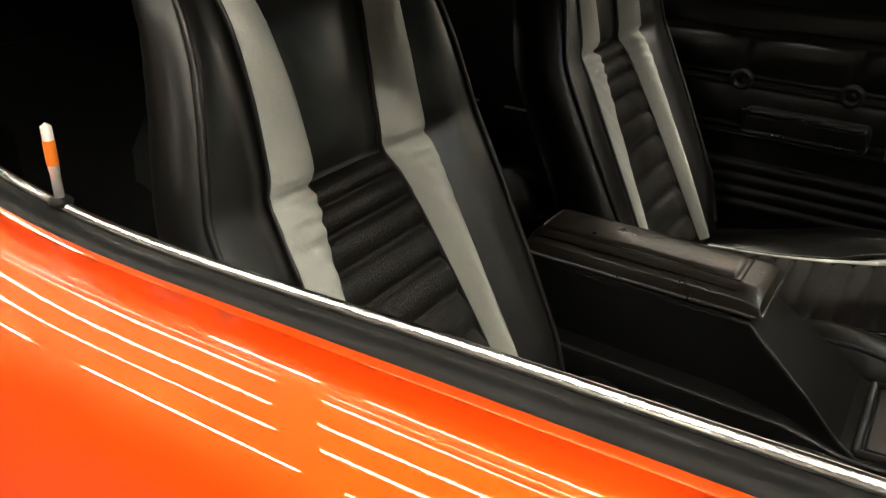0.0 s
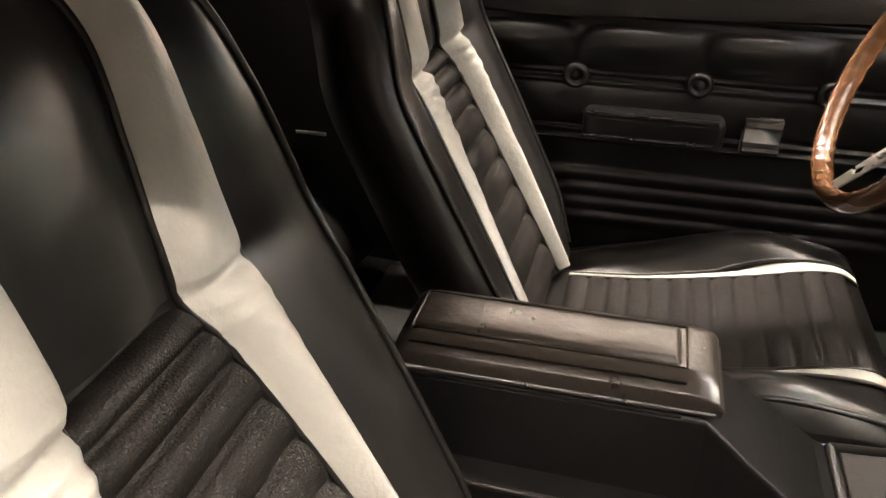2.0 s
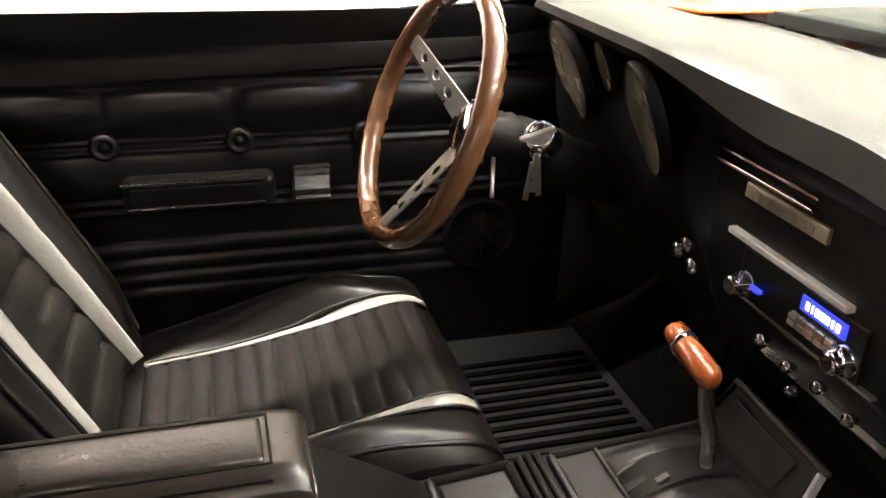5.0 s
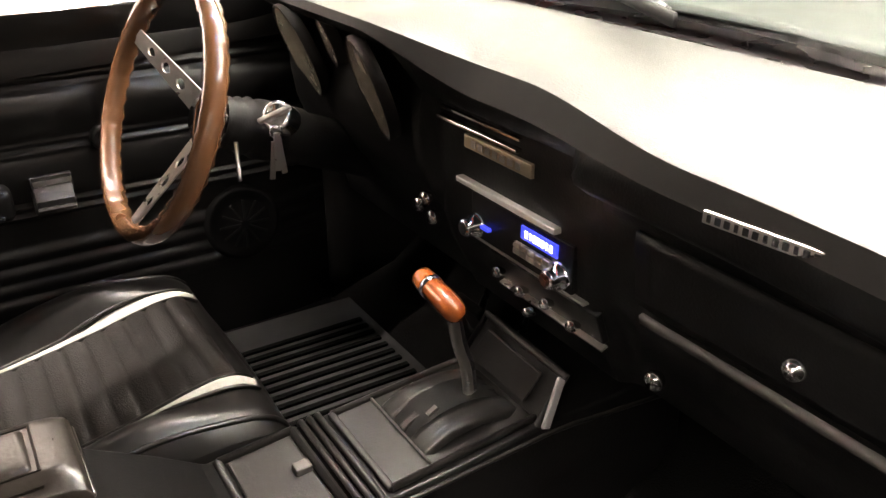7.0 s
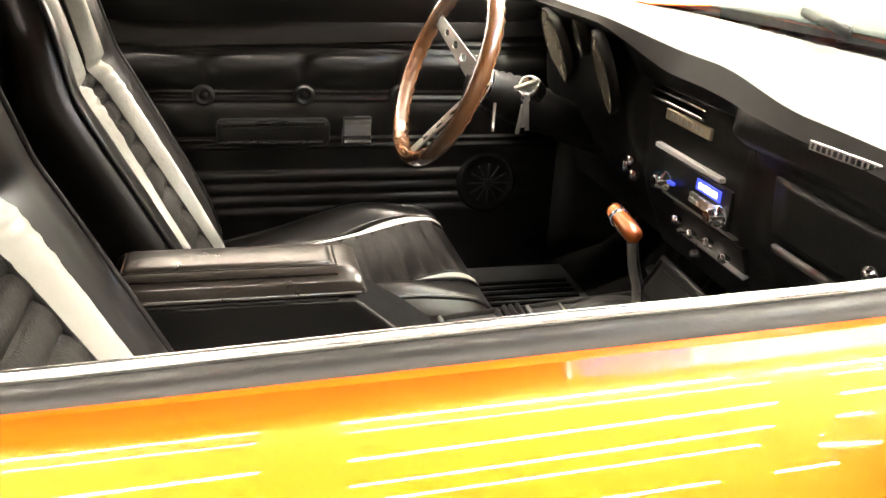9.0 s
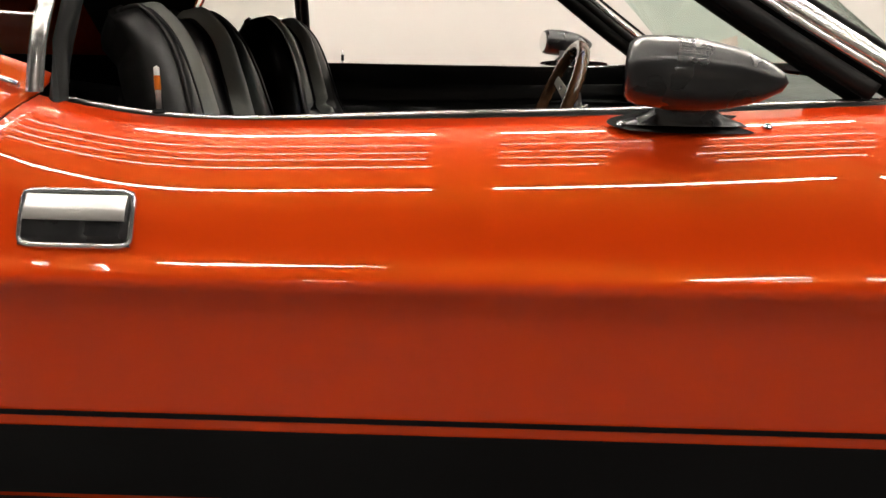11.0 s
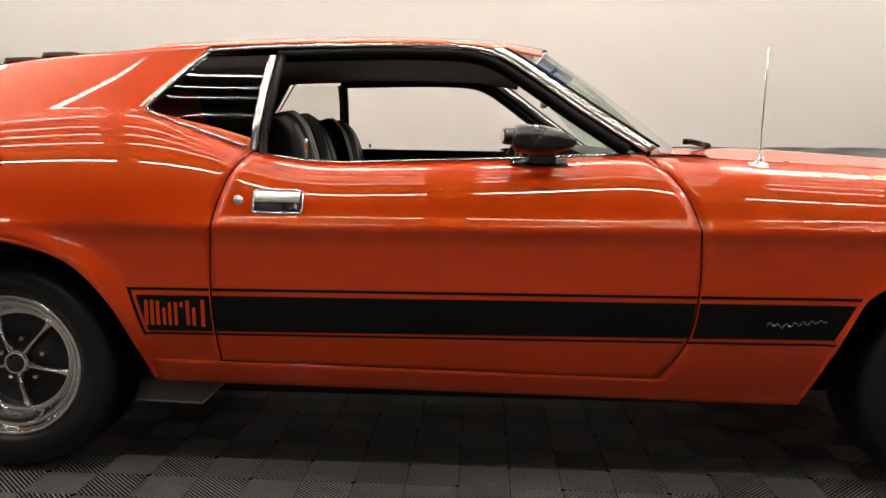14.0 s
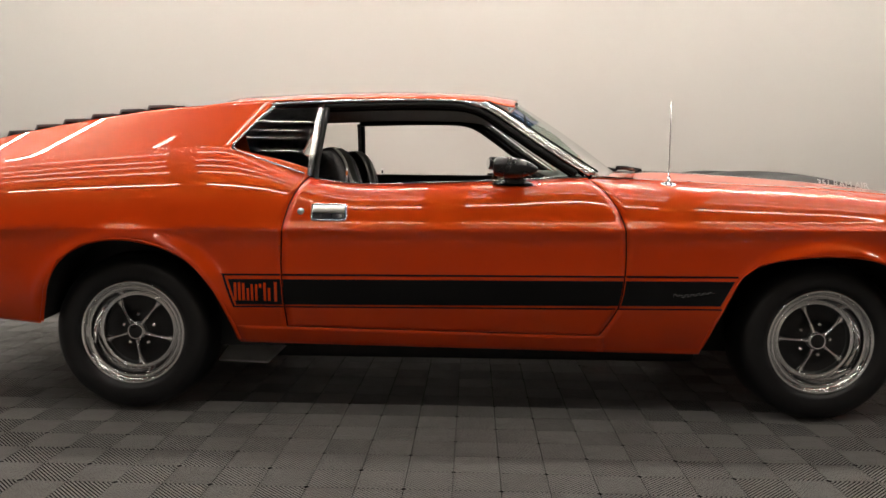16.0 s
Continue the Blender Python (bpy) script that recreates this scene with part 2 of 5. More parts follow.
plain("floor", box_bm((0, -1.5, -0.075), (16, 13, 0.1)), SLAB, "dark grey interlocking plastic garage floor", "floor")
plain("wall_back", box_bm((0, 3.3, 1.8), (16, 0.2, 3.8)), WALL, "plain off-white painted showroom wall", "wall")
plain("wall_front", box_bm((0, -8.0, 1.8), (16, 0.2, 3.8)), UNSEEN_FRONT_WALL, "unseen brownish grey wall across the hall, toned for fill light", "wall")
plain("wall_left", box_bm((-8.0, -2.35, 1.8), (0.2, 11.1, 3.8)), UNSEEN_SIDE_WALL, "unseen side wall, greyed to cut bounce light", "wall")
plain("wall_right", box_bm((8.0, -2.35, 1.8), (0.2, 11.1, 3.8)), UNSEEN_SIDE_WALL, "unseen side wall, greyed to cut bounce light", "wall")
plain("ceiling", box_bm((0, -2.35, 3.7), (16.2, 11.5, 0.1)), CEILING, "dark painted hall ceiling", "ceiling")


def ceiling_tube(x, y, length, z=3.1, lit=LAMP):
    e = empty("ceiling_lamp", "long white led tube lamp under the dark ceiling", "lamp", "ceiling tube lamps")
    e.location = (x, y, z)
    part("housing", box_bm((0, 0, 0.035), (length + 0.04, 0.09, 0.04)), STEEL, e, smooth=False, bevel=0.004)
    part("tube", box_bm((0, 0, 0.0), (length, 0.030, 0.024)), lit, e, "glowing white tube", smooth=False)
    for s in (-1, 1):
        part("hanger", cyl_bm((s * length * 0.35, 0, 0.05), (s * length * 0.35, 0, 3.64 - z), 0.004, seg=6), STEEL, e)


for ty, tz, lit in ((-2.6, 3.34, LAMP_FRONT), (-1.75, 3.4, LAMP_SOFT), (-1.35, 3.4, LAMP_SOFT), (-0.95, 3.4, LAMP_SOFT), (-0.4, 3.4, LAMP_SOFT), (0.5, 3.4, LAMP), (1.4, 3.4, LAMP)):
    for tx in (-4.83, -3.0, -1.165, 0.685, 2.52, 4.35):
        ceiling_tube(tx, ty, 1.55, tz, lit)
wl = empty("panel_lamp", "small oblong white panel lamp under the dark ceiling", "lamp")
wl.location = (-1.45, -6.7, 3.3)
part("lamp_back", box_bm((0, 0, 0.025), (0.50, 0.24, 0.03)), STEEL, wl, smooth=False, bevel=0.005)
part("lamp_panel", box_bm((0, 0, 0), (0.44, 0.20, 0.012)), LAMP_FRONT, wl, "glowing white panel", smooth=False)
part("hanger", cyl_bm((0, 0, 0.03), (0, 0, 0.34), 0.004, seg=6), STEEL, wl)

# ---- the car: shape functions (x forward, right-hand side at negative y) ----
BELT = [(-0.72, 0.972), (-0.67, 0.960), (-0.55, 0.941), (-0.45, 0.935), (-0.32, 0.937), (-0.09, 0.944), (0.13, 0.953), (0.44, 0.970), (0.6, 0.975)]
# slope of the shoulder from the crease (0) up to the window edge (1), in degrees from upright
SLOPE = [(0, 50), (0.05, 42), (0.10, 33), (0.16, 26), (0.24, 21), (0.36, 22), (0.53, 29), (0.72, 36), (0.81, 43), (0.87, 51), (0.92, 58), (0.96, 65), (0.98, 76), (1.0, 81)]
SLOPE_S = np.linspace(0, 1, 201)
SLOPE_T = np.tan(np.radians(np.interp(SLOPE_S, [p[0] for p in SLOPE], [p[1] for p in SLOPE])))
SLOPE_SUM = np.concatenate([[0], np.cumsum((SLOPE_T[1:] + SLOPE_T[:-1]) / 2 / 200)])
EDGE_TOP = 0.793
REAR_ARCH = [(-1.73, 0.38), (-1.70, 0.47), (-1.681, 0.537), (-1.633, 0.628), (-1.529, 0.696), (-1.394, 0.718), (-1.261, 0.70), (-1.15, 0.657), (-1.073, 0.591), (-1.008, 0.502), (-0.965, 0.39), (-0.943, 0.31)]
FRONT_ARCH = [(0.908, 0.30), (0.957, 0.442), (1.026, 0.587), (1.099, 0.643), (1.216, 0.673), (1.345, 0.685), (1.474, 0.68), (1.577, 0.655), (1.66, 0.60), (1.73, 0.49), (1.765, 0.36)]
EDGE_W = [(-2.5, 0.66), (-2.15, 0.60), (-1.9, 0.57), (-1.5, 0.56), (-1.2, 0.57), (-0.9, 0.592), (-0.65, 0.607), (-0.3, 0.612), (0.0, 0.60), (0.16, 0.555)]
EDGE_Z = [(-2.5, 0.99), (-2.15, 1.085), (-1.9, 1.145), (-1.63, 1.197), (-1.375, 1.238), (-1.1, 1.262), (-0.9, 1.275), (-0.65, 1.287), (-0.3, 1.294), (0.0, 1.287), (0.16, 1.265)]


def belt_z(x):
    return curve1(x, BELT)


def low_z(x):
    z = interp(x, [-2.4, -1.75, -0.95, 0.9, 2.3], [0.44, 0.37, 0.297, 0.270, 0.36])
    if -1.73 < x < -0.943:
        z = max(z, interp(x, [p[0] for p in REAR_ARCH], [p[1] for p in REAR_ARCH]))
    if 0.908 < x < 1.765:
        z = max(z, interp(x, [p[0] for p in FRONT_ARCH], [p[1] for p in FRONT_ARCH]))
    return z


LOWER = [(0.28, 0.84), (0.33, 0.868), (0.38, 0.89), (0.46, 0.914), (0.56, 0.926), (0.66, 0.928), (0.72, 0.930), (0.75, 0.937), (0.770, 0.945)]


def crease_z(x):
    return 0.768 + 0.009 * x


REAR_T = np.tan(np.radians(np.interp(SLOPE_S, [0, 0.25, 0.5, 0.75, 1.0], [14, 20, 29, 41, 56])))
REAR_SUM = np.concatenate([[0], np.cumsum((REAR_T[1:] + REAR_T[:-1]) / 2 / 200)])


def shoulder(s, drop, table=SLOPE_SUM):
    """Half-width at height s (0 crease, 1 edge) when the shoulder falls in by drop."""
    return 0.945 - drop * float(np.interp(s, SLOPE_S, table)) / float(table[-1])


def top_edge(x):
    """Height and half-width of the shoulder's upper edge, along the windows and the fastback."""
    if x > -0.66:
        return belt_z(min(x, 0.6)) - 0.006, EDGE_TOP
    xs = [-2.45, -1.8, -1.4, -1.15, -1.0, -0.85, -0.69, -0.66]
    return (curve1(x, list(zip(xs, [0.965, 1.02, 1.055, 1.075, 1.074, 1.024, 0.962, belt_z(-0.66) - 0.006]))),
            curve1(x, list(zip(xs, [0.80, 0.785, 0.77, 0.760, 0.757, 0.778, 0.793, EDGE_TOP]))))


def side_w(x, z):
    """Half-width of the body at x and height z."""
    c = crease_z(x)
    if z <= c:
        w = curve1(z * 0.77 / c, LOWER)
    else:
        ez, ew = curve1(x, EDGE_Z), curve1(x, EDGE_W)
        zt, wt = top_edge(x)
        blend = smooth01((x + 1.05) / 0.4)
        if z <= zt:
            t = (z - c) / (zt - c)
            side = shoulder(t, 0.945 - wt) * blend + shoulder(t, 0.945 - wt, REAR_SUM) * (1 - blend)
        else:
            side = wt + (ew - wt) * min((z - zt) / max(ez - zt, 0.02), 1.4)
        top = interp(x, [0.4, 0.8, 1.4, 1.8, 2.3], [0.972, 0.957, 0.935, 0.905, 0.85])
        k = (z - c) / (top - c)
        front = shoulder(min(k / 0.92, 1), 0.160) - 0.05 * max(0, (k - 0.92) / 0.08) ** 1.3
        b = smooth01((x - 0.35) / 0.25)
        w = side * (1 - b) + front * b
    # body narrows to its ends, arches carry a flared lip
    w *= 1 - 0.10 * smooth01((x - 1.5) / 0.95) ** 1.5 - 0.09 * smooth01((-1.75 - x) / 0.75) ** 1.5
    for cx, r, cz in ((-1.36, 0.385, 0.33), (1.36, 0.385, 0.30)):
        d = math.hypot((x - cx), (z - cz)) - r
        if z > 0.33:
            w += 0.027 * math.exp(-((d - 0.008) / 0.038) ** 2) * (1 if d > -0.02 else math.exp(-((d + 0.02) / 0.02) ** 2)) * smooth01((z - 0.33) / 0.2)
    return w


DOOR_REAR = [(0.29, -0.735), (0.37, -0.742), (0.55, -0.757), (0.68, -0.757), (0.80, -0.745), (0.89, -0.716), (0.95, -0.68), (0.98, -0.655)]
DOOR_FRONT = [(0.29, 0.455), (0.345, 0.494), (0.47, 0.563), (0.61, 0.583), (0.745, 0.580), (0.82, 0.564), (0.905, 0.515), (0.97, 0.450), (1.0, 0.43)]
ROCKER_TOP = [(-1.0, 0.375), (0.6, 0.345)]


def rear_x(z):
    return curve1(z, DOOR_REAR)


def front_x(z):
    return curve1(z, DOOR_FRONT)


WIN_LOW = [(-0.995, 1.08), (-0.85, 1.03), (-0.69, 0.972)]


def side_top(x):
    """Upper edge of the side panels."""
    if x < -1.0:
        return curve1(x, EDGE_Z)
    if x < -0.67:
        return interp(x, [p[0] for p in WIN_LOW], [p[1] for p in WIN_LOW])
    if x < 0.45:
        return belt_z(x)
    return interp(x, [0.4, 0.8, 1.4, 1.8, 2.3], [0.972, 0.957, 0.935, 0.905, 0.85])


def panel_rows(xs, zlo, ztop, sgn, xmap=None, nz=40):
    rows = []
    for x in xs:
        a, b = zlo(x), ztop(x)
        col = []
        for k in range(nz):
            z = a + (b - a) * k / (nz - 1)
            xx = xmap(x, z) if xmap else x
            col.append((xx, sgn * side_w(xx, z), z))
        rows.append(col)
    return rows


car = empty("muscle_car", "bright orange fastback muscle car with black side stripes, parked indoors", "car")


def frange(a, b, n):
    return [a + (b - a) * k / (n - 1) for k in range(n)]


GAP = 0.0025
for sgn, side in ((-1, "right"), (1, "left")):
    # quarter panel with wheel arch and sail
    xs = frange(-2.42, -1.76, 14) + frange(-1.745, -1.66, 10) + frange(-1.65, -1.02, 36) + frange(-1.01, -0.93, 14) + frange(-0.92, -0.75, 8)

    def xm(x, z):
        t = smooth01((x + 1.0) / 0.25)
        return x + t * (rear_x(z) - GAP + 0.75)
    body_top = lambda x: min(1.08, curve1(x, EDGE_Z)) if x < -1.0 else interp(x, [-1.0, -0.85, -0.75, -0.72], [1.08, 1.03, 0.99, 0.975])
    shell = grid_bm(panel_rows(xs, low_z, body_top, sgn, xm, 60))
    # sail between the quarter window and the fastback, one sheet with the panel
    cols = [x for x in xs if -2.12 < x < -1.005]
    rows = []
    for k in range(24):
        v = k / 23
        x1 = interp(v, [0, 0.87, 1], [-1.0, -0.868, -0.85])
        row = []
        for x in cols + frange(-1.004, x1, 10):
            ez = max(curve1(x, EDGE_Z), 1.0801)
            z = 1.08 + (ez - 1.08) * v
            row.append((x, sgn * side_w(x, z), z))
        rows.append(row)
    grid_bm(rows, shell)
    bmesh.ops.remove_doubles(shell, verts=shell.verts[:], dist=0.0003)
    bmesh.ops.recalc_face_normals(shell, faces=shell.faces[:])
    part("quarter_panel", shell, PAINT, car, thick=0.003)
    # wheel-arch lip and liner
    for arch, name in ((REAR_ARCH, "rear"), (FRONT_ARCH, "front")):
        pts = spline([(x, 0, z) for x, z in arch], 50)
        part("arch_lip", tube_bm([(p.x, sgn * (side_w(p.x, p.z + 0.01) - 0.006), p.z) for p in pts], 0.008, 8), PAINT, car)
        part("wheel_well", grid_bm([[(p.x, sgn * (side_w(p.x, p.z) - 0.01), p.z) for p in pts], [(p.x, sgn * 0.45, p.z + 0.02) for p in pts], [(p.x, sgn * 0.45, 0.2) for p in pts]]), UNDERBODY, car)
    # door skin
    rows = []
    for k in range(56):
        row = []
        for j in range(48):
            u = j / 47
            z0 = interp(-0.74 + 1.3 * u, [p[0] for p in ROCKER_TOP], [p[1] for p in ROCKER_TOP]) + 0.002
            xg = -0.68 + 1.14 * u
            z = z0 + (belt_z(xg) - z0) * k / 55
            x = rear_x(z) + GAP + (front_x(z) - rear_x(z) - 2 * GAP) * u
            row.append((x, sgn * side_w(x, z), z))
        rows.append(row)
    door = part("door", grid_bm(rows), PAINT, car, "orange door with its window wound down", thick=0.003)
    # dark jamb behind the door gaps
    for f, o in ((rear_x, 0), (front_x, 0)):
        part("door_jamb", grid_bm([[(f(z) + d, sgn * (side_w(f(z), z) - 0.012), z) for z in frange(0.33, 0.955, 24)] for d in (-0.02, 0.02)]), RUBBER, car)
    # rocker panel
    rows = []
    for x in frange(-0.945, 0.52, 40):
        zt = interp(x, [p[0] for p in ROCKER_TOP], [p[1] for p in ROCKER_TOP]) - 0.002
        zb = low_z(min(max(x, -0.94), 0.9)) if x > -0.94 else 0.31
        rows.append([(x, sgn * (side_w(x, z) + 0.001), z) for z in frange(zb, zt, 6)] )
    rows = [[(r[0][0], sgn * 0.80, r[0][2] - 0.012)] + r for r in rows]
    part("rocker_panel", grid_bm(rows), PAINT, car, thick=0.002)
    # front fender
    xs = frange(0.58, 0.90, 12) + frange(0.905, 1.03, 16) + frange(1.04, 1.64, 30) + frange(1.65, 1.78, 14) + frange(1.8, 2.32, 16)

    def xf(x, z):
        t = 1 - smooth01((x - 0.58) / 0.3)
        return x + t * (front_x(z) + GAP - 0.58)
    part("front_fender", grid_bm(panel_rows(xs, low_z, lambda x: side_top(max(x, 0.46)), sgn, xf, 50)), PAINT, car, thick=0.003)
    # belt line: rubber, bright strip and sill cap
    xb = frange(-0.665, 0.45, 40)
    top_w = lambda x: EDGE_TOP
    rise = lambda x: 0.005 * smooth01((x + 0.45) / 0.35) - 0.003
    part("belt_rubber", grid_bm([[(x, sgn * (top_w(x) + a), belt_z(x) + b + rise(x) * c) for x in xb] for a, b, c in ((-0.011, -0.006, 0.3), (-0.012, 0.0015, 0.6), (-0.022, 0.003, 0.8), (-0.036, 0.001, 1), (-0.044, -0.012, 1))]), RUBBER, door, "black rubber window strip")
    part("door_lip", grid_bm([[(x, sgn * (top_w(x) + a), belt_z(x) + b + rise(x) * c) for x in xb] for a, b, c in ((0.001, -0.007, 0), (-0.001, -0.003, 0.2), (-0.006, -0.0008, 0.4), (-0.0125, -0.0004, 0.5))]), PAINT, door)
    part("belt_strip", tube_bm([(x, sgn * (top_w(x) - 0.041), belt_z(x) + 0.002 + rise(x)) for x in frange(-0.665, 0.45, 120)], 0.0048, 10), TRIM, door, "bright metal window strip")
    part("door_cap", grid_bm([[(x, sgn * w, belt_z(x) + b) for x in xb] for w, b in (((0.742, -0.05), (0.741, -0.034), (0.737, -0.03), (0.733, -0.034), (0.731, -0.05), (0.730, -0.08)) if sgn < 0 else ((0.742, -0.03), (0.738, -0.012), (0.728, -0.008), (0.715, -0.014), (0.702, -0.05), (0.700, -0.08)))]), VINYL, door, "padded black vinyl sill cap")
    part("window_slot", grid_bm([[(x, sgn * w, belt_z(x) + b) for x in xb] for w, b in ((0.75, -0.008), (0.75, -0.06), (0.745, -0.06), (0.742, -0.045))]), RUBBER, door)
    # lock pin
    pin = part("lock_pin", lathe_bm([(0.0001, 0.0), (0.0036, 0.0), (0.0036, 0.022), (0.0040, 0.024), (0.0040, 0.057), (0.0001, 0.060)], (-0.525, sgn * 0.752, belt_z(-0.53) + 0.003), (0, 0, 1), 14), PALE_METAL, door, "bright metal door lock pin")
    part("pin_band", lathe_bm([(0.0041, 0.028), (0.0044, 0.029), (0.0044, 0.046), (0.0041, 0.047)], (-0.525, sgn * 0.752, belt_z(-0.53) + 0.003), (0, 0, 1), 14), ORANGE_RING if sgn < 0 else RUBBER, pin, "orange band")
    part("pin_collar", lathe_bm([(0.0001, 0.0), (0.009, 0.0), (0.009, 0.003), (0.006, 0.006), (0.0001, 0.006)], (-0.525, sgn * 0.752, belt_z(-0.53)), (0, 0, 1), 16), RUBBER, pin)
    # drip rail, chrome and the black frame under it
    rail = [(-0.885, 0.598, 1.262), (-0.67, 0.611, 1.276), (-0.337, 0.617, 1.286), (-0.147, 0.615, 1.287), (-0.04, 0.611, 1.281), (0.03, 0.618, 1.262), (0.1, 0.637, 1.222), (0.259, 0.705, 1.109), (0.36, 0.748, 1.042), (0.455, 0.788, 0.982)]
    rp = spline([(x, sgn * w, z) for x, w, z in rail], 70)
    part("drip_rail", tube_bm(rp, 0.0058, 10), TRIM, car, "chrome drip rail")
    part("pillar_strip", tube_bm([p + Vector((0.010, 0, 0.007)) for p in rp[36:]], 0.0070, 10), TRIM, car, "chrome windscreen pillar strip")
    frame_pts = spline([(-0.64, sgn * 0.612, 1.249), (-0.337, sgn * 0.616, 1.259), (-0.147, sgn * 0.614, 1.26), (-0.055, sgn * 0.61, 1.254), (0.01, sgn * 0.617, 1.236), (0.08, sgn * 0.636, 1.196), (0.24, sgn * 0.704, 1.084), (0.34, sgn * 0.745, 1.017), (0.40, sgn * 0.77, 0.978)], 60)
    part("window_frame", tube_bm([p + Vector((0.004, 0, 0.006)) for p in frame_pts], 0.013, 10), RUBBER, car, "black rubber window surround")
    inner = [p + Vector((0.006, -sgn * 0.034, 0.004)) for p in frame_pts]
    part("pillar_trim", tube_bm(inner, 0.020, 10), LIP, car, "black vinyl inner pillar trim")
    outer = spline([(0.035, sgn * 0.60, 1.275), (0.12, sgn * 0.625, 1.225), (0.275, sgn * 0.69, 1.118), (0.475, sgn * 0.77, 0.985)], 30)
    part("windscreen_pillar", tube_bm([p + Vector((0.0, sgn * 0.006, 0.004)) for p in outer], 0.008, 10), TRIM, car)
    part("pillar_trim", tube_bm([p + Vector((-0.008, -sgn * 0.022, -0.016)) for p in outer], 0.013, 10), LIP, car, "black inner windscreen pillar trim")
    part("windscreen_trim", tube_bm([p + Vector((0.018, -sgn * 0.006, 0.010)) for p in outer], 0.004, 8), RUBBER, car, "black windscreen seal")
    # quarter window
    def qy(z):
        return 0.795 - 0.18 * (z - 0.974) - 1.54 * (z - 0.974) ** 2
    q = [(-0.855, 1.243), (-0.655, 1.247), (-0.69, 0.980), (-0.985, 1.080)]
    qwin = part("quarter_window", grid_bm([[((1 - u) * (q[0][0] * (1 - v) + q[3][0] * v) + u * (q[1][0] * (1 - v) + q[2][0] * v), 0, (1 - u) * (q[0][1] * (1 - v) + q[3][1] * v) + u * (q[1][1] * (1 - v) + q[2][1] * v)) for u in frange(0, 1, 8)] for v in frange(0, 1, 8)]), TINTED, car, "clear rear quarter glass over the dark cabin")
    qwin.visible_shadow = False
    for v in qwin.data.vertices:
        v.co.y = sgn * (qy(v.co.z) - 0.004)
    trim = [(-0.69, 0.976), (-0.85, 1.026), (-0.97, 1.067), (-0.990, 1.082), (-0.975, 1.105), (-0.93, 1.16), (-0.86, 1.245), (-0.845, 1.252)]
    part("quarter_window_trim", tube_bm([(p.x, sgn * (qy(p.z) + 0.002), p.z) for p in spline([(x, 0, z) for x, z in trim], 40)], 0.0045, 8), TRIM, qwin, "chrome window trim")
    strip = spline([(-0.667, 0.800, 0.968), (-0.662, 0.783, 1.04), (-0.657, 0.745, 1.11), (-0.652, 0.698, 1.18), (-0.648, 0.630, 1.25)], 24)
    part("post_strip", grid_bm([[(p.x + d, sgn * (p.y + o), p.z) for p in strip] for d, o in ((-0.011, 0.0), (-0.010, 0.006), (-0.003, 0.0085), (0.004, 0.0085), (0.010, 0.006), (0.011, 0.0))]), TRIM, car, "bright metal centre post strip")
    part("post_rubber", tube_bm([(-0.646, sgn * 0.785, 0.95), (-0.640, sgn * 0.768, 1.03), (-0.635, sgn * 0.732, 1.10), (-0.630, sgn * 0.685, 1.17), (-0.625, sgn * 0.618, 1.245)], 0.013, 10), RUBBER, car)
    # dark body behind the quarter glass
    part("quarter_trim", grid_bm([[(x, sgn * w, z) for x in frange(-1.75, -0.66, 12)] for w, z in ((0.72, 0.975), (0.70, 0.95), (0.70, 0.6), (0.70, 0.25))]), VINYL, car, "black vinyl rear side trim")
    # trim behind the quarter window
    part("quarter_trim", grid_bm([[(x, sgn * (side_w(x, min(z, curve1(x, EDGE_Z) - 0.02)) - 0.016), min(z, curve1(x, EDGE_Z) - 0.02)) for x in frange(-1.3, interp(z, [0.975, 1.08, 1.25, 1.27], [-0.70, -1.0, -0.87, -0.66]), 14)] for z in frange(0.975, 1.265, 16)]), HEADLINER, car)
    # side stripes
    def stripe(name, x0, x1, z0, z1, off=0.0016, taper=None, mat=BLACK_DECAL, par=car):
        rows = []
        for j in range(5):
            v = j / 4
            a = x0(v) if callable(x0) else x0
            b = x1(v) if callable(x1) else x1
            r = []
            for x in frange(a, b, 40):
                zz = z0(x) + (z1(x) - z0(x)) * v
                r.append((x, sgn * (side_w(x, zz) + off + 0.0018), zz))
            rows.append(r)
        return part(name, grid_bm(rows), mat, par)
    zb = lambda x: 0.4615 + 0.010 * (x + 0.75)
    zt = lambda x: 0.564 + 0.0076 * (x + 0.75)
    stripe("side_stripe", lambda v: rear_x(0.476 + 0.09 * v) + 0.004, lambda v: front_x(0.476 + 0.09 * v) - 0.004, zb, zt, par=door)
    stripe("side_stripe", lambda v: front_x(0.476 + 0.09 * v) + 0.006, lambda v: 0.955 + 0.05 * v, zb, zt)
    stripe("side_stripe", lambda v: -0.938 - 0.03 * v, lambda v: rear_x(0.476 + 0.09 * v) - 0.004, zb, zt)
    for lo, hi in ((0.4485, 0.4545), (0.5765, 0.584)):
        base = (lambda x, lo=lo: lo + 0.007 * (x + 0.95))
        top = (lambda x, hi=hi: hi + 0.007 * (x + 0.95))
        stripe("pin_stripe", rear_x(lo) + 0.004, front_x(lo) - 0.004, base, top, par=door)
        stripe("pin_stripe", front_x(lo) + 0.006, 0.962 if lo < 0.5 else 1.018, base, top)
        stripe("pin_stripe", -0.945 if lo < 0.5 else -0.985, rear_x(lo) - 0.004, base, top)
    stripe("pin_stripe", lambda v: -0.950 - 0.042 * v, lambda v: -0.942 - 0.042 * v, lambda x: 0.4485, lambda x: 0.584)
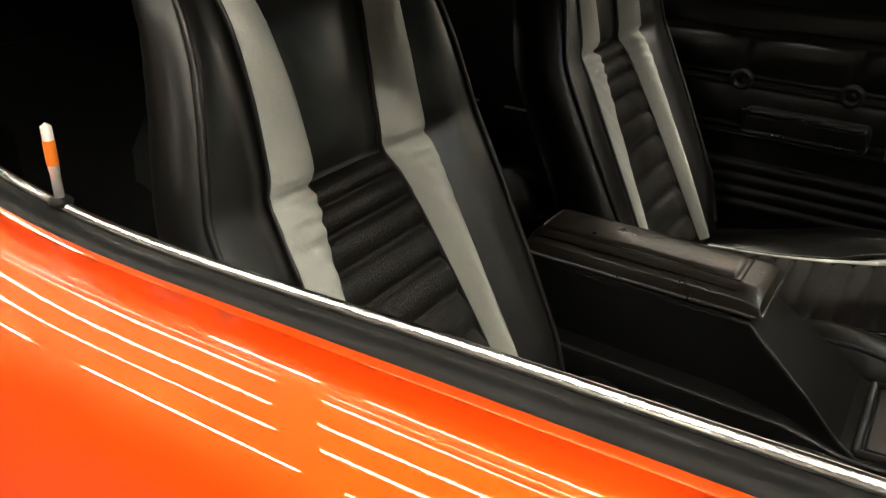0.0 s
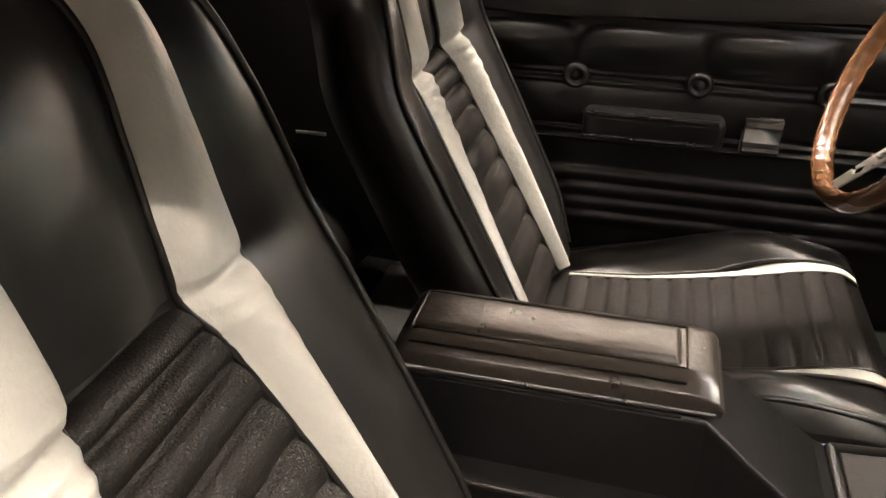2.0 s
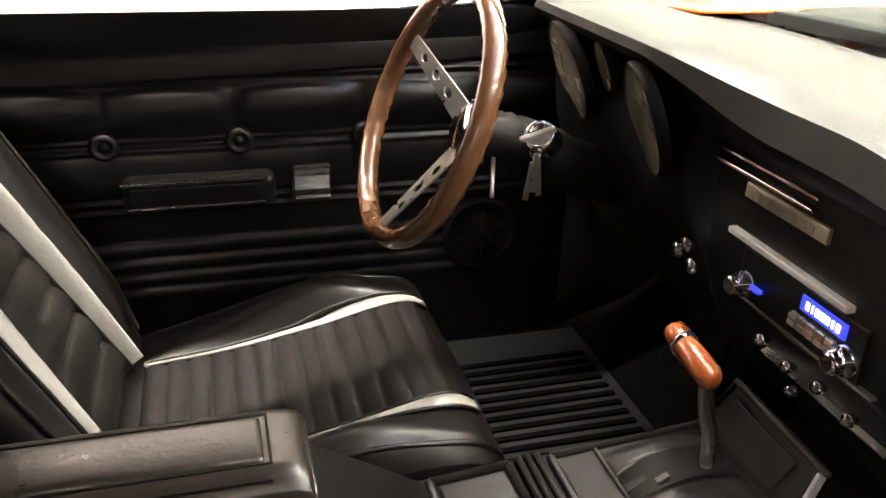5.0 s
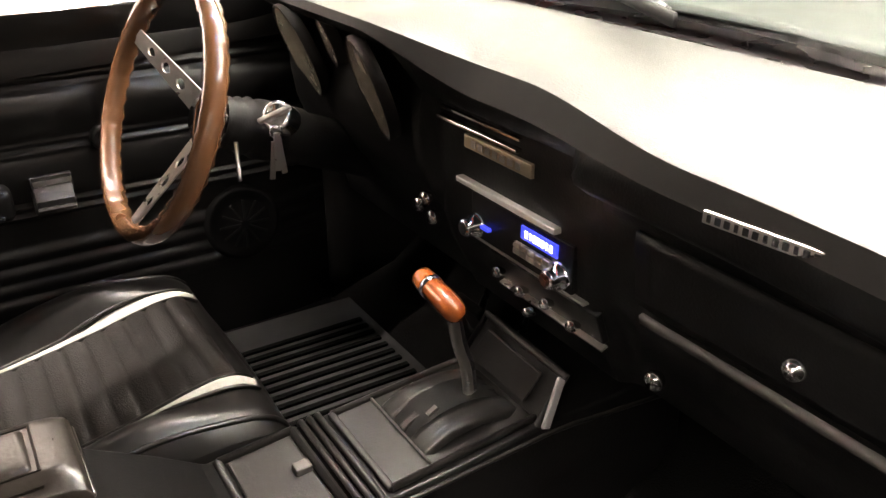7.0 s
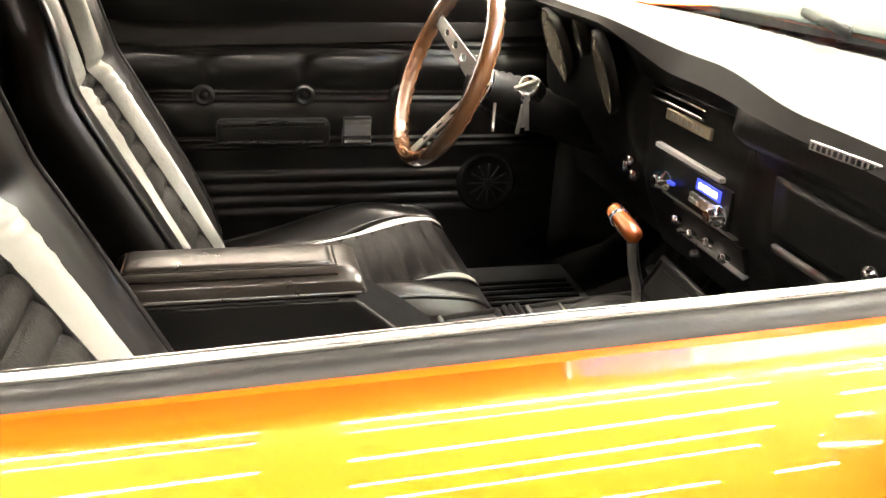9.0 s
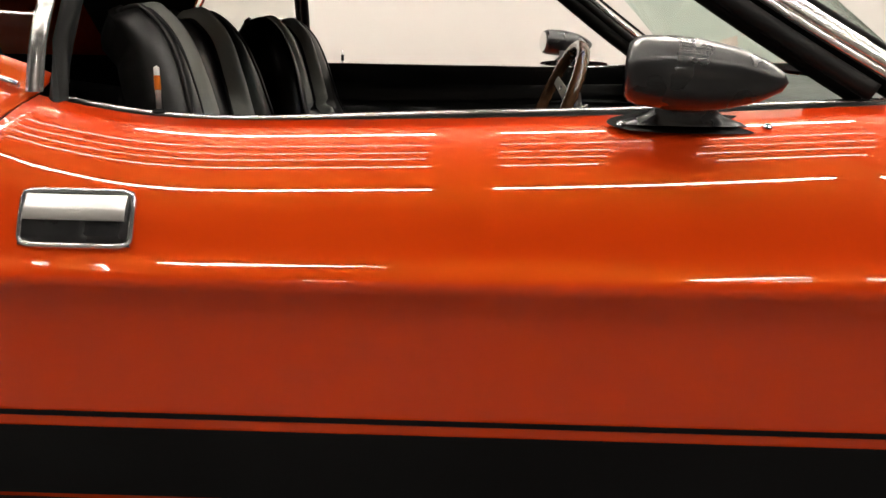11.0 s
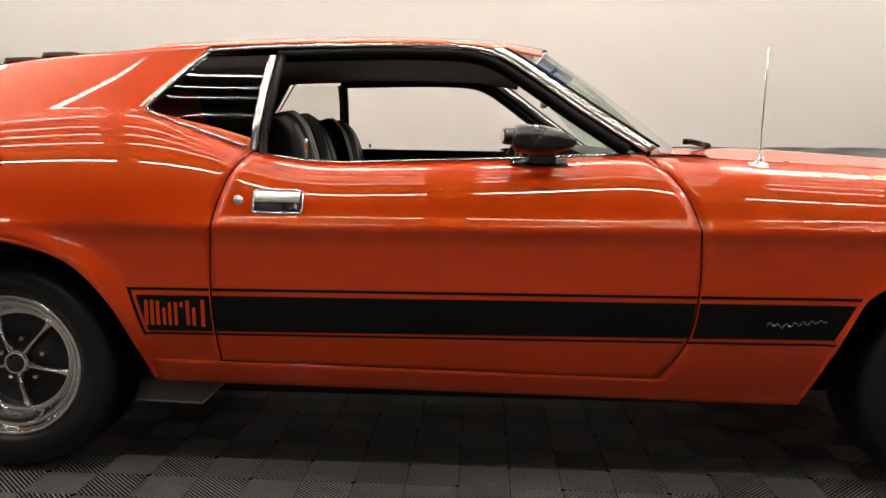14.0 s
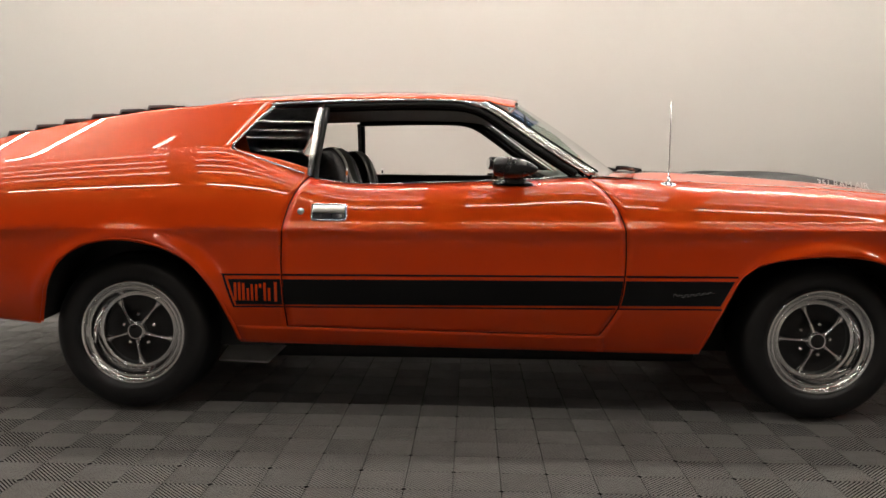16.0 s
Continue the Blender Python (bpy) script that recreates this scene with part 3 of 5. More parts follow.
    # plain shapes in place of the model lettering
    for k, (bx, bw, bh, bz) in enumerate(((-0.945, 0.010, 0.072, 0.477), (-0.929, 0.010, 0.072, 0.477), (-0.913, 0.010, 0.070, 0.477), (-0.895, 0.009, 0.050, 0.477), (-0.879, 0.009, 0.066, 0.477), (-0.862, 0.009, 0.066, 0.477), (-0.846, 0.009, 0.016, 0.529), (-0.829, 0.010, 0.072, 0.477), (-0.812, 0.010, 0.052, 0.477), (-0.787, 0.011, 0.078, 0.474))):
        stripe("emblem_bar", bx, bx + bw, (lambda x, bz=bz: bz), (lambda x, bz=bz, bh=bh: bz + bh), off=0.003, mat=PAINT)
    # script emblem on the fender, as a plain flowing line
    sc = []
    for k in range(60):
        t = k / 59
        x = 0.77 + 0.16 * t
        z = 0.512 + 0.022 * t + 0.007 * math.sin(t * 44) * (1 - 0.4 * t) + 0.010 * math.exp(-((t - 0.08) / 0.07) ** 2)
        sc.append((x, sgn * (side_w(x, z) + 0.005), z))
    part("script_emblem", tube_bm(sc, 0.0011, 6), CHROME, car, "small chrome script emblem shape")
    # door handle and lock
    hx0, hx1, hz0, hz1 = -0.64, -0.505, 0.797, 0.858
    wy = lambda x, z: sgn * (side_w(x, z) + 0.004)
    fr = []
    for a in range(48):
        t = 2 * math.pi * a / 48
        cx, cz = (hx0 + hx1) / 2, (hz0 + hz1) / 2
        ex = abs(math.cos(t)) ** 0.22 * math.copysign(1, math.cos(t)) * (hx1 - hx0) / 2
        ez = abs(math.sin(t)) ** 0.22 * math.copysign(1, math.sin(t)) * (hz1 - hz0) / 2
        fr.append((cx + ex, wy(cx, cz + ez), cz + ez))
    handle = part("door_handle", tube_bm(fr, 0.0040, 8, closed=True), TRIM, door, "chrome flush door handle")
    part("handle_cup", grid_bm([[(x, wy(-0.57, z) + sgn * 0.001, z) for x in (hx0, hx1)] for z in frange(hz0, hz1, 6)]), BLACK_PAINT, handle, "dark handle recess", thick=0.003)
    part("handle_flap", grid_bm([[(x, wy(-0.57, z) + sgn * d, z) for x in frange(hx0 + 0.006, hx1 - 0.006, 4)] for z, d in ((0.826, 0.003), (0.828, 0.009), (0.842, 0.0085), (0.855, 0.005))]), PALE_METAL, handle, "chrome lift flap")
    part("door_lock", lathe_bm([(0.0001, 0.006), (0.005, 0.006), (0.006, 0.004), (0.012, 0.004), (0.0135, 0.001), (0.0135, -0.003)], (-0.683, sgn * (side_w(-0.683, 0.83) + 0.002), 0.83), (0, sgn, 0.25), 24), PALE_METAL, door, "round chrome key lock")
    # bullet mirror
    mir = part("door_mirror", lathe_bm([(0.0001, 0.0), (0.032, 0.0), (0.036, -0.004), (0.039, -0.012), (0.041, -0.05), (0.039, -0.08), (0.033, -0.115), (0.022, -0.145), (0.010, -0.165), (0.0001, -0.170)], (0.074, sgn * 0.885, 1.012), (-1, -sgn * 0.3, 0.06), 28), BLACK_PAINT, car, "black bullet-shaped door mirror")
    if sgn > 0:
        mir.location = (0.03, 0, 0.026)
    part("mirror_glass", lathe_bm([(0.0001, 0.0015), (0.031, 0.0015)], (0.074, sgn * 0.885, 1.012), (-1, -sgn * 0.3, 0.06), 28), CHROME, mir, "round mirror glass")
    part("mirror_stem", grid_bm([[(0.155 + a * math.cos(t), sgn * (0.835 + s) + sgn * b * math.sin(t), z) for t in frange(0, 2 * math.pi * 15 / 16, 16)] for a, b, s, z in ((0.085, 0.020, -0.018, 0.944), (0.05, 0.02, -0.018, 0.955), (0.034, 0.018, -0.01, 0.968), (0.032, 0.016, 0.03, 0.985))], close_u=True), BLACK_PAINT, mir)
    base = []
    for a in range(28):
        t = 2 * math.pi * a / 28
        base.append((0.168 + 0.106 * abs(math.cos(t)) ** 0.6 * math.copysign(1, math.cos(t)), sgn * (0.820 + 0.022 * math.sin(t)), 0.946 - 0.010 * math.sin(t)))
    mb = bmesh.new()
    bv = [mb.verts.new(p) for p in base]
    mb.faces.new(bv)
    bmesh.ops.solidify(mb, geom=mb.faces[:], thickness=0.012)
    part("mirror_foot", mb, LIP, mir, smooth=False)
    for bx in (0.078, 0.254):
        part("mirror_screw", lathe_bm([(0.0001, 0.003), (0.004, 0.002), (0.006, 0.0)], (bx, sgn * 0.832, 0.946), (0, sgn * 0.6, 1), 12), CHROME, mir)

# roof, backlight and louvres
rows = []
for x in frange(0.165, -1.02, 36):
    ew, ez = curve1(x, EDGE_W), curve1(x, EDGE_Z)
    fwd = 0.045 * smooth01((x + 0.1) / 0.26)
    rows.append([(x + fwd * (1 - f * f), f * ew, ez + 0.06 * (1 - abs(f) ** 3)) for f in frange(-1, 1, 31)])
part("roof", grid_bm(rows), PAINT, car, "orange steel roof", thick=0.004)
rows = []
for x in frange(0.15, -1.7, 30):
    ew, ez = curve1(x, EDGE_W), curve1(x, EDGE_Z)
    rows.append([(x, f * (ew - 0.02), ez - 0.03 + 0.02 * (1 - f * f)) for f in frange(-1, 1, 11)])
part("roof_lining", grid_bm(rows), HEADLINER, car, "black fabric roof lining")
rows = []
for x in frange(-1.0, -2.06, 30):
    ew, ez = curve1(x, EDGE_W), curve1(x, EDGE_Z)
    ew = side_w(x, ez - 0.001)
    rows.append([(x, f * ew, ez + 0.06 * (1 - abs(f) ** 3) * (1 - smooth01((-1.0 - x) / 0.3)) - 0.018 * smooth01((-1.05 - x) / 0.2) * (1 if abs(f) < 0.93 else 0)) for f in frange(-1, 1, 31)])
part("rear_deck", grid_bm(rows), PAINT, car, thick=0.004)
louvre = part("rear_louvre", box_bm((-1.31, 0, 1.262), (0.05, 0.9, 0.008)), RUBBER, car, "black slatted rear window louvre", smooth=False)
for k in range(6):
    x1 = -1.315 - k * 0.125
    z = curve1(x1 - 0.06, EDGE_Z)
    sl = bmesh.new()
    prof = [(x1, z + 0.026), (x1 - 0.03, z + 0.030), (x1 - 0.118, z + 0.026), (x1 - 0.135, z - 0.012), (x1 - 0.128, z - 0.014), (x1 - 0.112, z + 0.016), (x1 - 0.01, z + 0.016)]
    rowsl = [[(px, y, pz) for px, pz in prof] for y in (-0.485, -0.47, 0.47, 0.485)]
    grid_bm(rowsl, sl, close_u=True)
    for r in (0, 3):
        sl.verts.ensure_lookup_table()
        sl.faces.new([sl.verts[r * len(prof) + i] for i in range(len(prof))])
    part("slat", sl, LOUVRE, louvre, smooth=False)
rows = []
for x in frange(-2.06, -2.43, 10):
    ew, ez = curve1(x, EDGE_W), curve1(x, EDGE_Z)
    ew = side_w(x, ez - 0.001)
    rows.append([(x, f * ew, ez - 0.0005) for f in frange(-1, 1, 15)])
part("boot_lid", grid_bm(rows), PAINT, car, thick=0.004)
part("tail_panel", grid_bm([[(-2.42 - 0.02 * math.sin(v * 3), f * 0.84, 0.44 + 0.54 * v) for f in frange(-1, 1, 15)] for v in frange(0, 1, 8)]), BLACK_PAINT, car)
part("rear_bumper", tube_bm(spline([(-2.2, -0.86, 0.52), (-2.45, -0.78, 0.52), (-2.5, 0, 0.52), (-2.45, 0.78, 0.52), (-2.2, 0.86, 0.52)], 40), 0.035, 12, flat=1.6), CHROME, car)
part("spoiler", box_bm((-2.36, 0, 1.055), (0.16, 1.45, 0.02)), BLACK_PAINT, car, "black rear deck spoiler", smooth=False, bevel=0.006)
# windscreen
rows = []
for v in frange(0, 1, 14):
    r = []
    for f in frange(-1, 1, 21):
        w = 0.57 + (0.755 - 0.57) * v
        x = (0.175 + 0.040 * (1 - f * f)) * (1 - v) + (0.50 + 0.19 * (1 - f * f)) * v
        z = 1.272 + 0.03 * (1 - f * f) - (1.285 + 0.03 * (1 - f * f) - 0.992) * v
        r.append((x, f * w, z + 0.012 * math.sin(math.pi * v)))
    rows.append(r)
screen_glass = part("windscreen", grid_bm(rows), WINDSCREEN, car, "greenish laminated windscreen")
screen_glass.visible_shadow = False
band = part("sun_band", grid_bm([[(p[0] - 0.012, p[1] * 0.985, p[2] - 0.008) for p in r] for r in rows[:4]]), SUN_BAND, car, "blue tinted band along the windscreen top")
band.visible_shadow = False
part("windscreen_header", tube_bm([(0.172 + 0.040 * (1 - f * f), f * 0.575, 1.276 + 0.03 * (1 - f * f)) for f in frange(-1, 1, 25)], 0.008, 8), CHROME, car)
# cowl and wipers
part("cowl", grid_bm([[(0.50 + 0.19 * (1 - f * f) + d, f * 0.60, z) for f in frange(-1, 1, 21)] for d, z in ((-0.01, 0.968), (0.04, 0.962), (0.10, 0.966), (0.12, 0.958))]), BLACK_PAINT, car, "black cowl below the windscreen")
for s in (-1, 1):
    wp = part("wiper", tube_bm([(0.72, s * 0.30 - 0.12, 0.998), (0.67, s * 0.30 - 0.25, 1.010), (0.615, s * 0.30 - 0.33, 1.014)], 0.006, 8), BLACK_PAINT, car, "black wiper arm")
    part("wiper_blade", tube_bm([(0.76, s * 0.30 - 0.02, 1.002), (0.64, s * 0.30 - 0.24, 1.014), (0.585, s * 0.30 - 0.37, 1.012)], 0.005, 6, flat=2), RUBBER, wp)
# hood with black centre and scoops
HOOD_Z = [(0.62, 0.983), (0.72, 0.988), (0.9, 0.983), (1.13, 0.973), (1.374, 0.958), (1.617, 0.936), (1.8, 0.91), (2.1, 0.862), (2.35, 0.80)]


def hood_pt(x, y, up=0.0):
    f = min(abs(y) / hood_width(x), 1)
    k = smooth01((f - 0.66) / 0.34)
    top = curve1(x, HOOD_Z) + 0.012 * (1 - f * f)
    return (x + 0.11 * (1 - f * f) * smooth01((1.2 - x) / 0.5), y, top * (1 - k) + (side_top(max(x, 0.46)) + 0.001) * k + up)


def hood_width(x):
    return 0.735 * (1 - 0.10 * smooth01((x - 1.5) / 0.95) ** 1.5)


for y0, y1, mt, nm in ((-1, -0.62, PAINT, "bonnet_edge"), (-0.62, 0.62, BLACK_DECAL, "bonnet_centre"), (0.62, 1, PAINT, "bonnet_edge")):
    part(nm, grid_bm([[hood_pt(x, f * hood_width(x)) for f in frange(y0, y1, 16)] for x in frange(0.47 if mt is PAINT else 0.60, 2.33, 40)]), mt, car, "matt black bonnet centre" if nm == "bonnet_centre" else "", thick=0.003)
for s in (-1, 1):
    sc = bmesh.new()
    grid_bm([[hood_pt(x, s * 0.3 + f * 0.13, 0.035 * math.sin(math.pi * min(1, (x - 1.05) / 0.7)) ** 0.7 * (1 - abs(f) ** 3)) for f in frange(-1, 1, 9)] for x in frange(1.05, 1.75, 16)], sc)
    part("bonnet_scoop", sc, BLACK_DECAL, car, "raised black bonnet scoop")
cu = bpy.data.curves.new("bonnet_lettering", "FONT")
cu.body, cu.size, cu.extrude = "351 RAM AIR", 0.040, 0.0005
cu.materials.append(WHITE_PRINT)
txt = new("bonnet_lettering", cu)
txt.parent = car
txt.matrix_basis = pose(1.497, -0.47, curve1(1.6, HOOD_Z) + 0.010, 62, 3.6, 0) @ pose(0, 0, 0, 0, 0, 0)
# nose
part("nose", grid_bm([[(2.31 + 0.14 * (1 - f * f) + 0.02 * math.sin(v * 3.1), f * 0.80, 0.36 + 0.46 * v) for f in frange(-1, 1, 17)] for v in frange(0, 1, 8)]), PAINT, car)
part("grille", grid_bm([[(2.34 + 0.14 * (1 - f * f), f * 0.66, 0.60 + 0.15 * v) for f in frange(-1, 1, 17)] for v in frange(0, 1, 4)]), BLACK_PAINT, car)
part("front_bumper", tube_bm(spline([(2.2, -0.80, 0.53), (2.36, -0.74, 0.53), (2.5, 0, 0.53), (2.36, 0.74, 0.53), (2.2, 0.80, 0.53)], 40), 0.035, 12, flat=1.7), PAINT, car)
# aerial
aer = part("aerial", tube_bm([(0.777, -0.762, 0.95), (0.772, -0.785, 1.10), (0.765, -0.815, 1.27)], 0.0024, 8), TRIM, car, "thin chrome radio aerial")
part("aerial_foot", lathe_bm([(0.0001, 0.034), (0.005, 0.034), (0.007, 0.014), (0.012, 0.010), (0.030, 0.006), (0.036, 0.001), (0.036, -0.010)], (0.777, -0.762, 0.947), (0, -0.25, 1), 24), CHROME, aer)
part("aerial_tip", lathe_bm([(0.0001, 0.0), (0.0035, 0.003), (0.0001, 0.007)], (0.765, -0.815, 1.268), (0, 0, 1), 10), CHROME, aer)
# underbody
part("underbody", box_bm((-0.02, 0, 0.30), (1.85, 1.36, 0.03)), UNDERBODY, car, smooth=False)
# unseen box added to stop light passing beneath the car
part("underbody_light_block", box_bm((-0.02, 0, 0.21), (2.0, 1.04, 0.10)), UNDERBODY, car, smooth=False, bevel=0.02)
part("side_plate", poly_bm([(-1.06, -0.56, 0.237), (-0.82, -0.56, 0.225), (-0.878, -0.66, 0.17), (-1.09, -0.66, 0.177)], (0, 0.004, -0.008)), PALE_METAL, car, "grey metal plate under the sill", smooth=False)


def wheel(cx, sgn):
    y = sgn * 0.80
    ax = (0, sgn, 0)
    hub = empty("road_wheel")
    hub.parent = car
    c = (cx, y, 0.325)
    part("tyre", lathe_bm([(0.205, -0.16), (0.215, -0.19), (0.285, -0.205), (0.312, -0.19), (0.323, -0.15), (0.325, -0.06), (0.322, 0.0), (0.314, 0.03), (0.30, 0.048), (0.27, 0.06), (0.235, 0.055), (0.212, 0.04), (0.205, 0.02)], c, ax, 64), TYRE, hub, "wide black tyre")
    for r in (0.246, 0.262, 0.279):
        part("tyre_ring", lathe_bm([(r - 0.003, 0.054), (r, 0.0605 - abs(r - 0.262) * 0.25), (r + 0.003, 0.054)], c, ax, 64), TYRE, hub)
    prof = [(0.214, 0.020)]
    prof += [(0.2065 + 0.008 * math.cos(t), 0.038 + 0.008 * math.sin(t)) for t in frange(0, math.pi, 9)]
    prof += [(0.196, 0.030), (0.190, 0.0285)]
    prof += [(0.184 + 0.006 * math.cos(t), 0.022 + 0.006 * math.sin(t)) for t in frange(0.2, math.pi, 7)]
    prof += [(0.174, 0.008), (0.165, -0.004), (0.157, -0.016)]
    prof += [(0.149 + 0.0055 * math.cos(t), -0.020 + 0.0055 * math.sin(t)) for t in frange(0.1, math.pi, 6)]
    part("rim", lathe_bm(prof + [(0.139, -0.034), (0.134, -0.060)], c, ax, 96), CHROME, hub, "polished chrome rim with stepped rings")
    part("rim_dish", lathe_bm([(0.140, -0.040), (0.12, -0.046), (0.10, -0.047), (0.07, -0.040), (0.05, -0.026), (0.0001, -0.015)], c, ax, 48), TYRE, hub, "black wheel centre")
    c = (cx, y + sgn * 0.012, 0.325)
    q = Vector((0, 0, 1)).rotation_difference(Vector(ax)).to_matrix()
    for k in range(5):
        t = 2 * math.pi * k / 5 + (-math.pi / 2 if cx < 0 else math.pi)
        d = Vector((math.cos(t), math.sin(t), 0))
        s = Vector((-math.sin(t), math.cos(t), 0))
        sp = bmesh.new()
        rowsp = []
        for r, w, h in ((0.03, 0.009, -0.008), (0.055, 0.007, -0.013), (0.083, 0.006, -0.023), (0.11, 0.0075, -0.036), (0.128, 0.012, -0.043), (0.140, 0.020, -0.044)):
            rowsp.append([Vector(c) + q @ (d * r + s * w * a + Vector((0, 0, h + b))) for a, b in ((-1, -0.014), (-0.75, 0.0), (0, 0.006), (0.75, 0.0), (1, -0.014))])
        part("spoke", grid_bm(rowsp, sp), CHROME, hub, "chrome wheel spoke")
        t2 = t + math.pi / 5
        p = Vector(c) + q @ Vector((math.cos(t2) * 0.064, math.sin(t2) * 0.064, -0.052))
        part("wheel_nut", lathe_bm([(0.0001, 0.024), (0.006, 0.023), (0.009, 0.016), (0.0095, 0.0)], p, ax, 6), CHROME, hub)
    cap = part("centre_cap", lathe_bm([(0.0001, 0.006), (0.022, 0.005), (0.029, 0.003), (0.033, -0.002), (0.036, -0.03)], c, ax, 32), BLACK_PAINT, hub, "black centre cap with chrome ring")
    part("cap_ring", lathe_bm([(0.027, 0.0035), (0.030, 0.0060), (0.034, 0.003), (0.037, -0.004)], c, ax, 32), CHROME, cap)


for wx in (-1.385, 1.385):
    for s in (-1, 1):
        wheel(wx, s)

# ---- cabin shell ----
part("carpet", grid_bm([[(x, y, z) for y in frange(-0.74, 0.74, 24)] for x, z in ((-1.0, 0.33), (-0.62, 0.31), (-0.55, 0.30), (0.0, 0.298), (0.45, 0.298), (0.62, 0.36), (0.85, 0.56), (0.87, 0.96))]), CARPET, car, "black cabin carpet")
for y0 in (0.40, -0.40):
    mat_ob = part("floor_mat", box_bm((0.28, y0, 0.307), (0.42, 0.40, 0.012)), MAT_RUBBER, None, smooth=False, bevel=0.004)
    tagged(mat_ob, "ribbed black rubber floor mat on the cabin carpet", "floor mat", "cabin floor mats")
    for k in range(14):
        part("rib", box_bm((0.28, y0 - 0.18 + k * 0.0277, 0.316), (0.39, 0.011, 0.008)), MAT_RUBBER, mat_ob, smooth=False)
part("rear_bulkhead", grid_bm([[(x, y, z) for y in frange(-0.52 if z > 1 else -0.70, 0.52 if z > 1 else 0.70, 5)] for x, z in ((-1.55, 1.16), (-1.55, 0.92), (-1.2, 0.88), (-1.05, 0.45), (-0.98, 0.3))]), VINYL, car)
rs = empty("rear_seat", "black leather rear bench seat behind the front seats", "seat")
for s in (-1, 1):
    part("rear_backrest", grid_bm([[(-1.06 + 0.03 * math.sin(v * 3) - 0.16 * v - 0.03 * (1 - f * f), s * 0.34 + f * 0.30, 0.46 + 0.42 * v) for f in frange(-1, 1, 13)] for v in frange(0, 1, 10)]), LEATHER, rs, thick=0.02)
    part("rear_cushion", grid_bm([[(-1.1 + 0.36 * v, s * 0.34 + f * 0.30, 0.46 + 0.03 * (1 - f * f) - 0.1 * max(0, v - 0.85) * 6) for f in frange(-1, 1, 13)] for v in frange(0, 1, 10)]), LEATHER, rs, thick=0.02)


for s in (-1, 1):
    part("kick_panel", grid_bm([[(x, s * (0.715 - 0.03 * smooth01((x - 0.5) / 0.3)), z) for x in frange(0.47, 0.92, 8)] for z in frange(0.30, 0.925, 8)]), PLASTIC, car, "black kick panel", thick=0.004)

# ---- door inner panels ----
def ridge(z, c, w, h):
    t = (z - c) / w
    return h * math.sqrt(max(0, 1 - t * t)) if abs(t) < 1 else 0.0


def door_relief(x, z):
    """How far the padded panel stands out."""
    d = 0.0
    if z > 0.895:
        d += 0.022 * math.sin(math.pi * min(1, (z - 0.895) / 0.07) * 0.5)
    for c, w, h in ((0.889, 0.006, 0.007), (0.861, 0.006, 0.008), (0.845, 0.004, 0.004), (0.754, 0.0045, 0.006), (0.738, 0.0045, 0.008), (0.646, 0.005, 0.006), (0.629, 0.005, 0.007)):
        d += ridge(z, c, w, h)
    if 0.572 > z > 0.45:
        k = (0.572 - z) / 0.0295
        d += 0.007 * abs(math.sin(math.pi * k)) ** 0.7
    u = (x + 0.364) / 0.2155
    cell = abs(math.sin(math.pi * u)) ** 0.45
    if 0.757 < z < 0.843:
        v = (z - 0.757) / 0.086
        d += 0.024 * cell * math.sin(math.pi * v) ** 0.6 * (0.7 + 0.5 * v)
    if 0.655 < z < 0.735:
        v = (z - 0.655) / 0.08
        d += 0.010 * abs(math.sin(math.pi * v)) ** 0.5 * (0.45 + 0.55 * cell)
    return d


